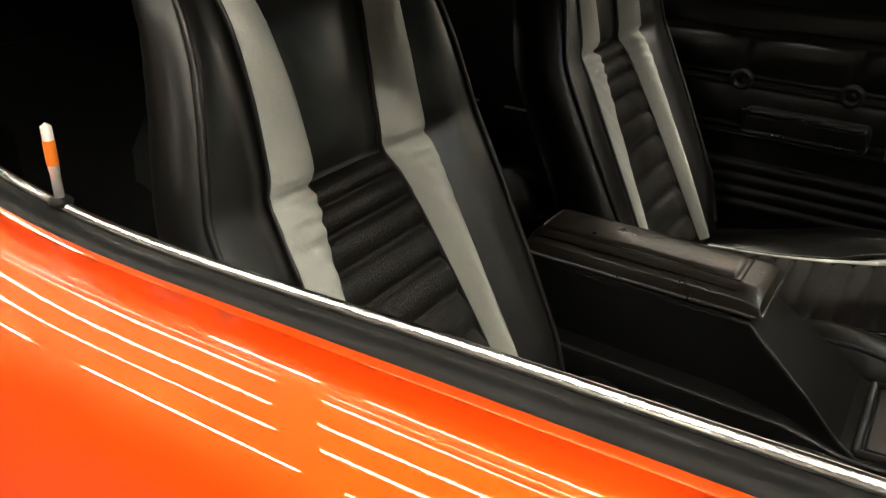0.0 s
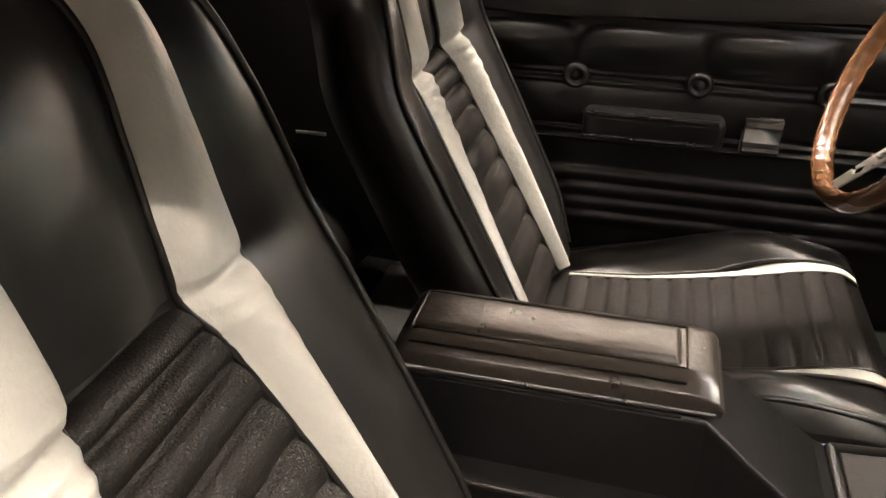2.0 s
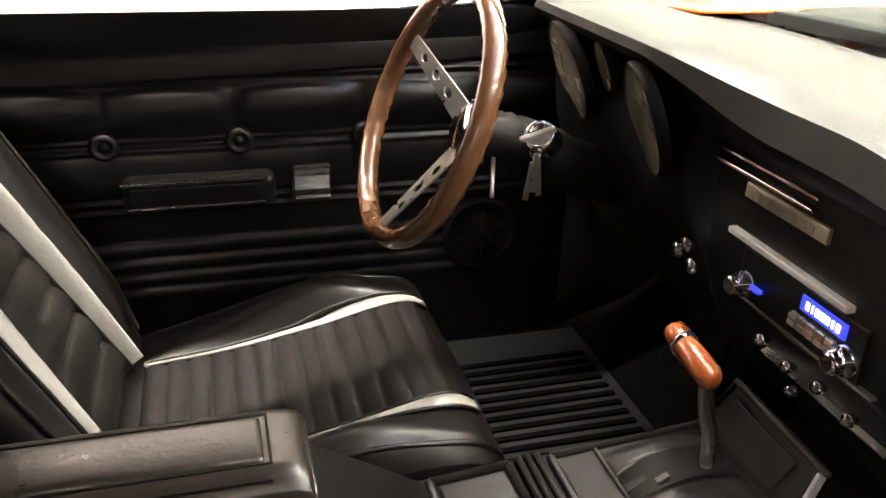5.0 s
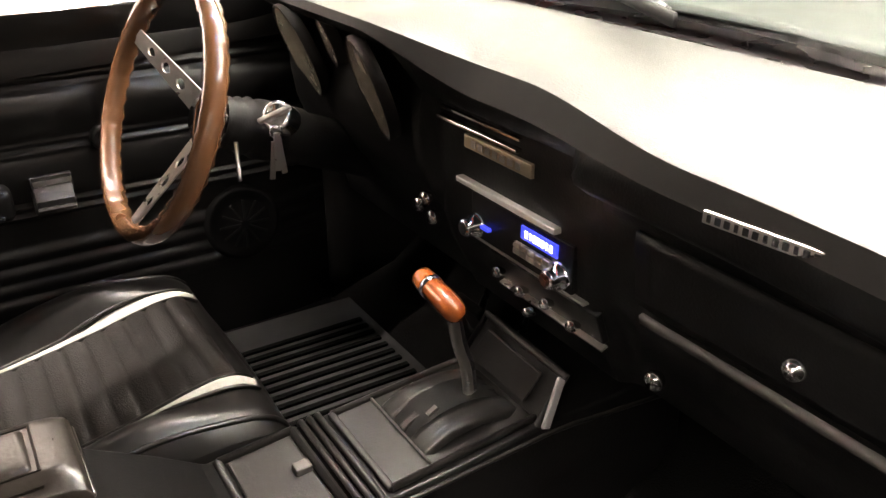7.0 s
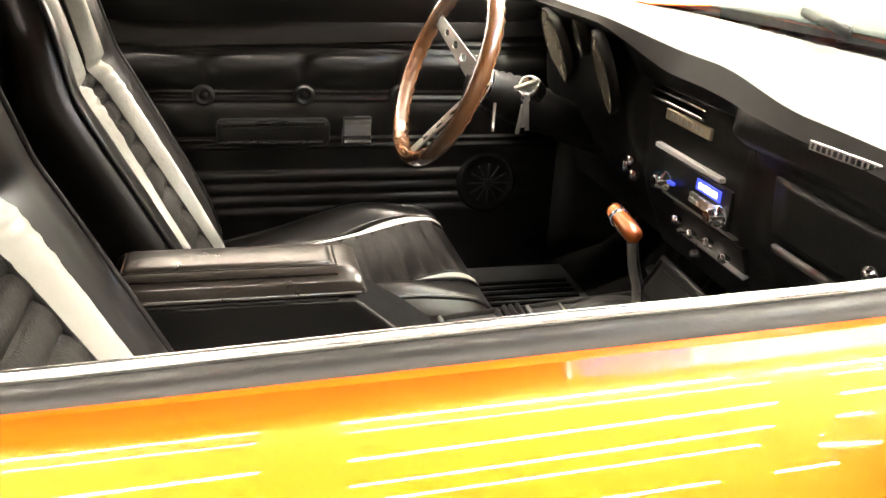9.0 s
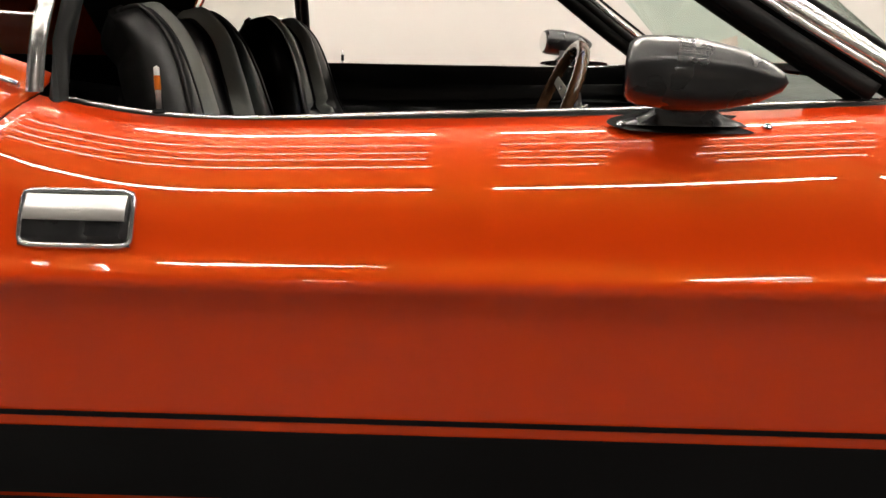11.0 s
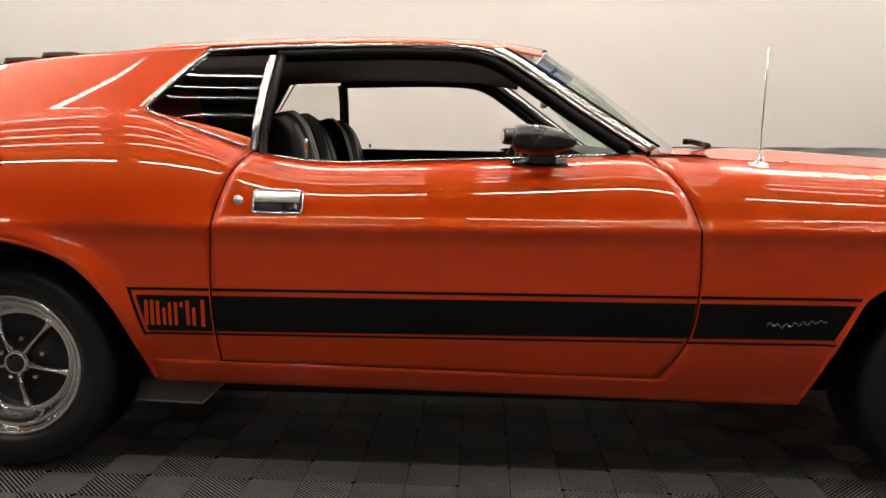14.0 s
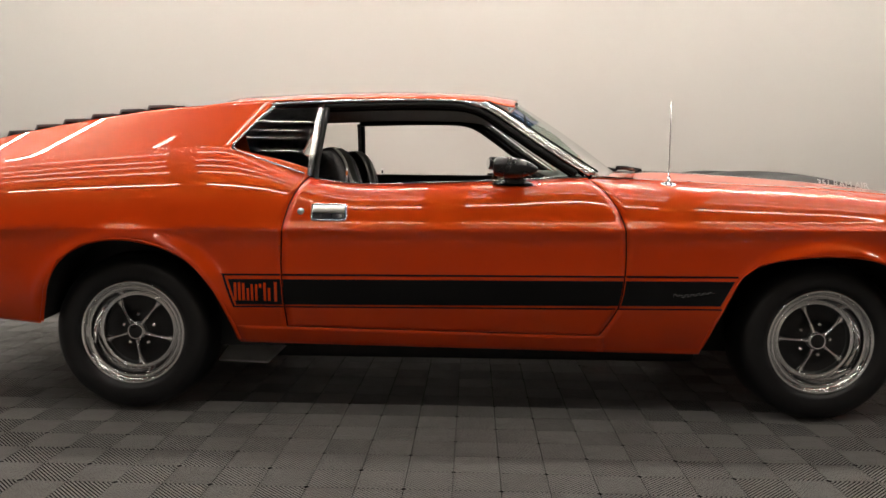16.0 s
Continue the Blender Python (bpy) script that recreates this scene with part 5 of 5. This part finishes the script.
# gear selector
sel = empty("gear_selector", "automatic gear selector with varnished wooden T-handle on the console", "gear lever")
part("lever", tube_bm(spline([(0.345, -0.010, 0.545), (0.338, -0.012, 0.59), (0.322, -0.018, 0.63), (0.309, -0.025, 0.685)], 16), 0.0075, 12), STEEL, sel, "bent metal lever")
part("lever", tube_bm(spline([(0.352, -0.010, 0.545), (0.347, -0.012, 0.585), (0.332, -0.018, 0.625), (0.314, -0.025, 0.685)], 16), 0.005, 10), BLACK_PAINT, sel)
cap = [(0.0001, -0.052), (0.008, -0.051), (0.0135, -0.046), (0.0158, -0.036), (0.0162, -0.018), (0.0155, 0.0), (0.0148, 0.012)]
part("handle", lathe_bm(cap, (0.307, 0.006, 0.697), (0, 1, 0.16), 28), KNOB_WOOD, sel, "varnished orange-brown wooden handle")
part("handle_end", lathe_bm([(0.0148, 0.018), (0.0155, 0.028), (0.0145, 0.038), (0.009, 0.044), (0.0001, 0.046)], (0.307, 0.006, 0.697), (0, 1, 0.16), 28), KNOB_WOOD, sel)
part("handle_band", lathe_bm([(0.0157, 0.0115), (0.0168, 0.0125), (0.0168, 0.0175), (0.0157, 0.0185)], (0.307, 0.006, 0.697), (0, 1, 0.16), 28), CHROME, sel, "chrome band")

# ---- dashboard ----
dash = empty("dashboard", "black padded vinyl dashboard with radio and gauges", "dashboard")
PROF_P = [(0.66, 0.972), (0.55, 0.976), (0.45, 0.973), (0.402, 0.966), (0.376, 0.957), (0.361, 0.946), (0.350, 0.922), (0.350, 0.895), (0.372, 0.878), (0.398, 0.866), (0.410, 0.84), (0.418, 0.77), (0.425, 0.735), (0.455, 0.70), (0.475, 0.655), (0.49, 0.60), (0.56, 0.56), (0.70, 0.56)]
PROF_C = [(0.66, 0.972), (0.55, 0.976), (0.48, 0.975), (0.438, 0.975), (0.408, 0.971), (0.388, 0.963), (0.368, 0.930), (0.376, 0.908), (0.392, 0.90), (0.404, 0.895), (0.404, 0.83), (0.408, 0.78), (0.412, 0.73), (0.425, 0.69), (0.445, 0.65), (0.47, 0.60), (0.56, 0.56), (0.70, 0.56)]
PROF_D = [(0.66, 0.972), (0.55, 0.986), (0.47, 0.994), (0.415, 0.998), (0.352, 0.997), (0.334, 0.991), (0.329, 0.979), (0.338, 0.966), (0.368, 0.962), (0.378, 0.93), (0.378, 0.85), (0.385, 0.80), (0.40, 0.76), (0.43, 0.72), (0.46, 0.66), (0.48, 0.60), (0.56, 0.56), (0.70, 0.56)]
rows = []
for y in frange(-0.72, 0.72, 121):
    a = smooth01((y + 0.175) / 0.02)
    b = smooth01((y - 0.155) / 0.02)
    hump = 0.02 * math.sin(math.pi * min(1, max(0, (y - 0.16) / 0.5))) ** 0.5 if y > 0.16 else 0
    prof = []
    a_low, b_low = a, b
    a_top, b_top = smooth01((y + 0.32) / 0.28), smooth01((y - 0.02) / 0.24)
    for k, (p, c, d) in enumerate(zip(PROF_P, PROF_C, PROF_D)):
        a, b = (a_top, b_top) if k < 7 else (a_low, b_low)
        x = (p[0] * (1 - a) + c[0] * a) * (1 - b) + d[0] * b
        z = (p[1] * (1 - a) + c[1] * a) * (1 - b) + d[1] * b
        if y < 0 and x < 0.42 and z > 0.86:
            x -= 0.022 * smooth01((-y - 0.3) / 0.4)
        if y > 0.6:
            x += 0.06 * smooth01((y - 0.6) / 0.12)
        prof.append((x, y, z))
    rows.append(prof)
part("dash_lip", grid_bm([r[5:7] for r in rows]), LIP, dash, "rounded black dash lip")
part("dash_pad", grid_bm([r[:6] for r in rows]), DASH_PAD, dash, "padded vinyl dash top")
part("dash_face", grid_bm([r[6:] for r in rows]), PLASTIC, dash, "black dash face")
# glove box
gb = part("glove_box", grid_bm([[(interp(z, [0.755, 0.77, 0.84, 0.85], [0.421, 0.414, 0.404, 0.406]), y, z) for y in frange(-0.60, -0.22, 12)] for z in frange(0.758, 0.846, 8)]), PLASTIC, dash, "black glove box lid", thick=0.006)
part("glove_trim", grid_bm([[(interp(z, [0.737, 0.755], [0.419, 0.414]) - d, y, z) for y in (-0.66, -0.23)] for z, d in ((0.739, 0.0), (0.741, 0.006), (0.751, 0.006), (0.753, 0.0))]), DULL_TRIM, dash, "dull metal trim strip")
part("glove_lock", lathe_bm([(0.0001, 0.010), (0.005, 0.010), (0.006, 0.007), (0.010, 0.006), (0.011, 0.0)], (0.408, -0.414, 0.790), (-1, 0, 0.1), 20), CHROME, gb, "round chrome lock")
part("vent_knob", lathe_bm([(0.0001, 0.022), (0.010, 0.021), (0.013, 0.015), (0.011, 0.008), (0.005, 0.006), (0.005, 0.0)], (0.478, -0.212, 0.637), (-1, -0.2, 0.15), 20), CHROME, dash, "chrome pull knob")
badge = part("dash_badge", box_bm((0.3445, -0.413, 0.927), (0.004, 0.124, 0.011), Matrix.Rotation(0.12, 3, "Z")), BADGE_METAL, dash, "small metal badge with dark bars", smooth=False, bevel=0.001)
for k in range(14):
    by = -0.358 - k * 0.0082
    part("badge_bar", box_bm((0.3445 - 0.12 * (by + 0.413) - 0.0022, by, 0.927), (0.0012, 0.0052 if k % 3 else 0.0034, 0.0066), Matrix.Rotation(0.12, 3, "Z")), BLACK_PAINT, badge, smooth=False)
# centre stack
part("stack_strip", box_bm((0.4, 0.060, 0.874), (0.012, 0.175, 0.005)), TRIM, dash, "thin chrome strip", smooth=False, bevel=0.001)
part("stack_strip", box_bm((0.401, 0.060, 0.8875), (0.006, 0.175, 0.003)), CHROME, dash, smooth=False)
pp = part("name_plate", box_bm((0.402, 0.018, 0.856), (0.006, 0.140, 0.018)), PALE_PLATE, dash, "pale plate with plain bars", smooth=False, bevel=0.001)
for k in range(7):
    part("plate_bar", box_bm((0.3985, 0.066 - k * 0.0155, 0.856), (0.002, 0.009, 0.009)), BADGE_METAL, pp, smooth=False)
part("stack_strip", box_bm((0.404, 0.0, 0.800), (0.016, 0.205, 0.008)), PALE_METAL, dash, "bright chrome strip", smooth=False, bevel=0.0015)
radio = part("radio", box_bm((0.409, -0.028, 0.760), (0.012, 0.205, 0.062)), PLASTIC, dash, "black car radio with blue display", smooth=False, bevel=0.002)
part("display", box_bm((0.402, -0.070, 0.7745), (0.003, 0.068, 0.017)), BLUE_DISPLAY, radio, "glowing blue radio display", smooth=False)
for k, (w, h) in enumerate(((0.005, 0.009), (0.002, 0.009), (0.006, 0.009), (0.006, 0.009), (0.005, 0.009), (0.003, 0.009), (0.005, 0.009))):
    part("display_bar", box_bm((0.4, -0.047 - k * 0.0078, 0.7745), (0.001, w, h)), WHITE_LIT, radio, smooth=False)
for r in range(2):
    for k in range(5):
        part("radio_key", box_bm((0.401, -0.030 - k * 0.0145, 0.7545 - r * 0.009), (0.006, 0.0125, 0.0072)), STEEL, radio, smooth=False, bevel=0.0008)
for ky in (0.058, -0.112):
    kn = part("radio_knob", lathe_bm([(0.0001, 0.026), (0.010, 0.026), (0.0125, 0.022), (0.0125, 0.010), (0.016, 0.009), (0.017, 0.002), (0.017, 0.0)], (0.404, ky, 0.748), (-1, 0, 0), 24), CHROME, radio, "chrome radio knob")
    part("knob_face", lathe_bm([(0.0001, 0.0265), (0.0085, 0.0265)], (0.404, ky, 0.748), (-1, 0, 0), 20), BLACK_PAINT, kn)
part("knob_light", box_bm((0.398, 0.034, 0.752), (0.006, 0.016, 0.004)), BLUE_DISPLAY, radio, smooth=False)
part("stack_strip", box_bm((0.41, -0.040, 0.7255), (0.01, 0.22, 0.003)), BADGE_METAL, dash, smooth=False)
heater = part("heater_panel", box_bm((0.425, -0.060, 0.695), (0.010, 0.21, 0.046), Matrix.Rotation(-0.35, 3, "Y")), PLASTIC, dash, "black heater control panel", smooth=False, bevel=0.002)
part("heater_strip", box_bm((0.425, -0.070, 0.671), (0.010, 0.20, 0.003), Matrix.Rotation(-0.35, 3, "Y")), BADGE_METAL, heater, smooth=False)
for k, ky in enumerate((0.02, -0.03, -0.08, -0.13)):
    part("heater_knob", lathe_bm([(0.0001, 0.016), (0.006, 0.016), (0.008, 0.010), (0.005, 0.0)], (0.418, ky, 0.69 - 0.006 * (k % 2)), (-1, 0, 0.3), 14), CHROME, heater)
part("lower_knob", lathe_bm([(0.0001, 0.014), (0.006, 0.013), (0.007, 0.0)], (0.43, -0.03, 0.652), (-1, 0, 0), 14), CHROME, dash)
for ky, kz in ((0.185, 0.735), (0.15, 0.728), (0.168, 0.75)):
    part("switch_knob", lathe_bm([(0.0001, 0.016), (0.009, 0.015), (0.011, 0.009), (0.006, 0.0)], (0.398, ky, kz), (-1, 0, 0), 16), CHROME, dash)
# gauges
for gy, gz, gr, gn in ((0.515, 0.895, 0.076, (-1, 0.12, -0.38)), (0.268, 0.887, 0.074, (-1, 0.24, -0.33)), (0.398, 0.930, 0.036, (-1, 0.2, -0.35))):
    gg = part("gauge", lathe_bm([(gr + 0.004, -0.016), (gr + 0.004, 0.001), (gr + 0.001, 0.0015), (gr, 0.0)], (0.356, gy, gz), gn, 36), LIP, dash, "round dashboard gauge")
    part("gauge_face", lathe_bm([(0.0001, 0.0), (gr, 0.0)], (0.356, gy, gz), gn, 36), GAUGE, gg, "beige-lit gauge glass")
# steering column, key and wheel
WC = Vector((0.104, 0.439, 0.858))
AX = Vector((-0.926, -0.064, 0.372)).normalized()
SIDE = Vector((0, 0, 1)).cross(AX).normalized() * -1
UP = AX.cross(SIDE) * -1
if UP.z < 0:
    UP = -UP
col = part("steering_column", lathe_bm([(0.0001, 0.012), (0.024, 0.012), (0.03, 0.0), (0.040, -0.016), (0.036, -0.022), (0.043, -0.030), (0.039, -0.037), (0.046, -0.046), (0.042, -0.055), (0.047, -0.066), (0.047, -0.14), (0.043, -0.15), (0.042, -0.36)], WC - AX * 0.088, AX, 32), PLASTIC, car, "black steering column")
part("column_ring", lathe_bm([(0.030, 0.004), (0.0345, 0.002), (0.0345, -0.003), (0.030, -0.005)], WC - AX * 0.088, AX, 32), CHROME, col)
LK, LN = Vector((0.256, 0.362, 0.840)), Vector((-0.62, -0.62, 0.48)).normalized()
lock = part("ignition_lock", lathe_bm([(0.0001, 0.010), (0.015, 0.010), (0.0165, 0.012), (0.021, 0.011), (0.023, 0.006), (0.023, -0.03)], LK, LN, 28), CHROME, col, "chrome ignition lock with keys")
KR = LN.to_track_quat("Z", "Y").to_matrix()
part("key", box_bm(LK + LN * 0.016, (0.052, 0.007, 0.012), KR @ Matrix.Rotation(0.5, 3, "Z")), STEEL, lock, "key in the lock", smooth=False, bevel=0.002)
for k, (dx, rot) in enumerate(((0.0, 0.04), (0.007, -0.10), (-0.005, 0.14))):
    part("hanging_key", box_bm((0.240 + dx, 0.338 + 0.003 * k, 0.796 - 0.007 * k), (0.009, 0.0025, 0.058), Matrix.Rotation(rot, 3, "Y")), STEEL, lock, smooth=False, bevel=0.001)
part("key_ring", tube_bm([(0.241 + 0.009 * math.cos(t), 0.340, 0.826 + 0.009 * math.sin(t)) for t in frange(0, 6.0, 16)], 0.0014, 6, closed=True), CHROME, lock)
part("indicator_stalk", tube_bm([(0.20, 0.44, 0.83), (0.185, 0.52, 0.845), (0.18, 0.56, 0.85)], 0.004, 8), CHROME, col)
part("selector_stub", tube_bm([(0.20, 0.40, 0.80), (0.19, 0.37, 0.765), (0.187, 0.36, 0.755)], 0.0032, 8), STEEL, col)
sw = empty("steering_wheel", "wood-rim sports steering wheel with drilled metal spokes", "steering wheel")
R_W = 0.185
rim = []
seg_w, seg_r = 128, 12
for k in range(seg_w):
    t = 2 * math.pi * k / seg_w
    c = WC + R_W * (math.cos(t) * SIDE + math.sin(t) * UP)
    rad = (math.cos(t) * SIDE + math.sin(t) * UP)
    notch = 0.0016 * math.cos(t * 44)
    row = []
    for j in range(seg_r):
        a = 2 * math.pi * j / seg_r
        rr = 0.0155 + (notch if math.cos(a) < -0.2 or math.sin(a) < -0.6 else 0)
        row.append(c + rr * (math.cos(a) * rad * 0.9 + math.sin(a) * AX * 1.1))
    rim.append(row)
part("rim", grid_bm(rim, close_u=True, close_v=True), WOOD, sw, "varnished wood rim with finger grooves")
for ang in (148, 268, 28):
    t = math.radians(ang)
    d = math.cos(t) * SIDE + math.sin(t) * UP
    s = AX.cross(d).normalized()
    bm = bmesh.new()
    N = 60
    # drilled flat spoke: strips round three holes
    holes = ((0.072, 0.0085), (0.105, 0.0085), (0.138, 0.007))
    def half_w(r):
        return 0.021 - 0.008 * (r - 0.03) / 0.14
    def hole_w(r):
        for hr, rr in holes:
            if abs(r - hr) < rr:
                return math.sqrt(rr * rr - (r - hr) ** 2)
        return 0.0
    def dish(r):
        return -0.072 * (1 - (r - 0.03) / 0.146)
    rs_ = frange(0.03, 0.176, N)
    for e in (-1, 1):
        strip_f = []
        for r in rs_:
            a, b = hole_w(r), half_w(r)
            strip_f.append([WC + d * r + s * (e * w_) + AX * (dish(r) + h_) for w_, h_ in ((a, 0.0015), (b, 0.0015), (b, -0.0015), (a, -0.0015))])
        grid_bm(strip_f, bm, close_u=True)
    part("spoke", bm, STEEL, sw, "drilled brushed metal spoke", smooth=False)
part("hub", lathe_bm([(0.0001, 0.012), (0.03, 0.011), (0.036, 0.006), (0.038, -0.004), (0.05, -0.008), (0.052, -0.012), (0.03, -0.03)], WC - AX * 0.070, AX, 32), CHROME, sw, "chrome wheel hub")
for k in range(6):
    t = math.pi * k / 3
    p = WC - AX * 0.078 + 0.044 * (math.cos(t) * SIDE + math.sin(t) * UP)
    part("hub_bolt", lathe_bm([(0.0001, 0.006), (0.004, 0.005), (0.005, 0.0)], p, AX, 6), CHROME, sw)
# rear-view mirror and sun band
rv = part("rear_view_mirror", box_bm((0.235, 0.0, 1.165), (0.025, 0.24, 0.055), Matrix.Rotation(0.15, 3, "Y")), BLACK_PAINT, car, "black rear-view mirror", bevel=0.01, smooth=False, seg=3)
part("mirror_arm", tube_bm([(0.24, 0, 1.18), (0.255, 0, 1.23), (0.25, 0, 1.27)], 0.006, 8), BLACK_PAINT, rv)
# pedals
for py, pw in ((0.34, 0.08), (0.22, 0.05)):
    pd = part("pedal", box_bm((0.60, py, 0.40), (0.02, pw, 0.09), Matrix.Rotation(-0.5, 3, "Y")), RUBBER, car, "black rubber pedal", smooth=False, bevel=0.004)
    part("pedal_arm", tube_bm([(0.61, py, 0.42), (0.66, py, 0.55), (0.66, py, 0.65)], 0.008, 8), BLACK_PAINT, pd)

# ---- floor tiles: ribbed pads, nearest as single pieces ----
def rib_pad(name, size, flip, ribs=10, shaded_sides=True):
    """A square plastic pad with diagonal ribs, the shade between them coloured in below their pale upper edges."""
    bm = bmesh.new()
    h = size / 2 - 0.0012
    turn = -1 if flip else 1
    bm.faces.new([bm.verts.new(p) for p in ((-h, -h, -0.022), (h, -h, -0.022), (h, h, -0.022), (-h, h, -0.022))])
    pale = []
    step = 2 * h / ribs
    w = step * 0.23
    for k in range(-ribs, ribs + 1):
        c = k * step
        # each rib lies between y = x + c - w and y = x + c + w, clipped to the square
        a0, a1 = max(-h, -h - c + w), min(h, h - c + w)
        b0, b1 = max(-h, -h - c - w), min(h, h - c - w)
        if a1 - a0 < 0.002 or b1 - b0 < 0.002:
            continue
        pts = [(turn * a0, a0 + c - w), (turn * a1, a1 + c - w), (turn * b1, b1 + c + w), (turn * b0, b0 + c + w)][::turn]
        rings = [[bm.verts.new((x, y, z)) for x, y in pts] for z in ((0.0045, 0.0026, -0.022) if shaded_sides else (0.0045, -0.022))]
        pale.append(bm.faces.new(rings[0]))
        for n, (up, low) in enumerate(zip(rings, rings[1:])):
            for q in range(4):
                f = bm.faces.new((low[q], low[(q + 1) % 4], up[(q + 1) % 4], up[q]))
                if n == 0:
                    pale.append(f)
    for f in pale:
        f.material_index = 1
    me = bpy.data.meshes.new(name)
    bm.to_mesh(me)
    bm.free()
    me.materials.append(GROOVE_SHADE)
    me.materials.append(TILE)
    return me


FLOOR = bpy.data.objects["floor"]
PITCH = 0.1534
pads = [rib_pad("floor_pad", PITCH, False), rib_pad("floor_pad", PITCH, True)]
plain_pads = [rib_pad("plain_pad", PITCH, f, shaded_sides=False) for f in (False, True)]
far_v, far_f, far_m = [], [], []
ROT = -0.0135
for i in range(-30, 38):
    for j in range(-28, 28):
        x, y = (i + 0.5) * PITCH, (j + 0.5) * PITCH
        xx, yy = x * math.cos(ROT) - y * math.sin(ROT) -0.5274, x * math.sin(ROT) + y * math.cos(ROT) -1.1473
        k = (i + j) % 2
        near = -1.6 < xx < 1.6 and -2.5 < yy < -0.6
        if near:
            ob = new("tile", pads[k])
            ob.parent = FLOOR
            ob.matrix_basis = pose(xx, yy, -0.0055, 0, 0, math.degrees(ROT))
        elif -5.0 < xx < 5.0 and -5.3 < yy < 3.1:
            me = (pads if -2.8 < xx < 2.9 and -2.8 < yy < 0.8 else plain_pads)[k]
            n0 = len(far_v)
            rm = Matrix.Translation((xx, yy, -0.0055)) @ Matrix.Rotation(ROT, 4, "Z")
            far_v.extend([tuple(rm @ v.co) for v in me.vertices])
            far_m.extend([p.material_index for p in me.polygons])
            far_f.extend([tuple(n0 + q for q in p.vertices) for p in me.polygons])
me = bpy.data.meshes.new("floor_pads")
me.from_pydata(far_v, [], far_f)
me.materials.append(GROOVE_SHADE)
me.materials.append(TILE)
me.polygons.foreach_set("material_index", far_m)
fp = new("floor_pads", me)
fp.parent = FLOOR
tagged(fp, "ribbed dark grey plastic floor pads", "", "", "stuff")
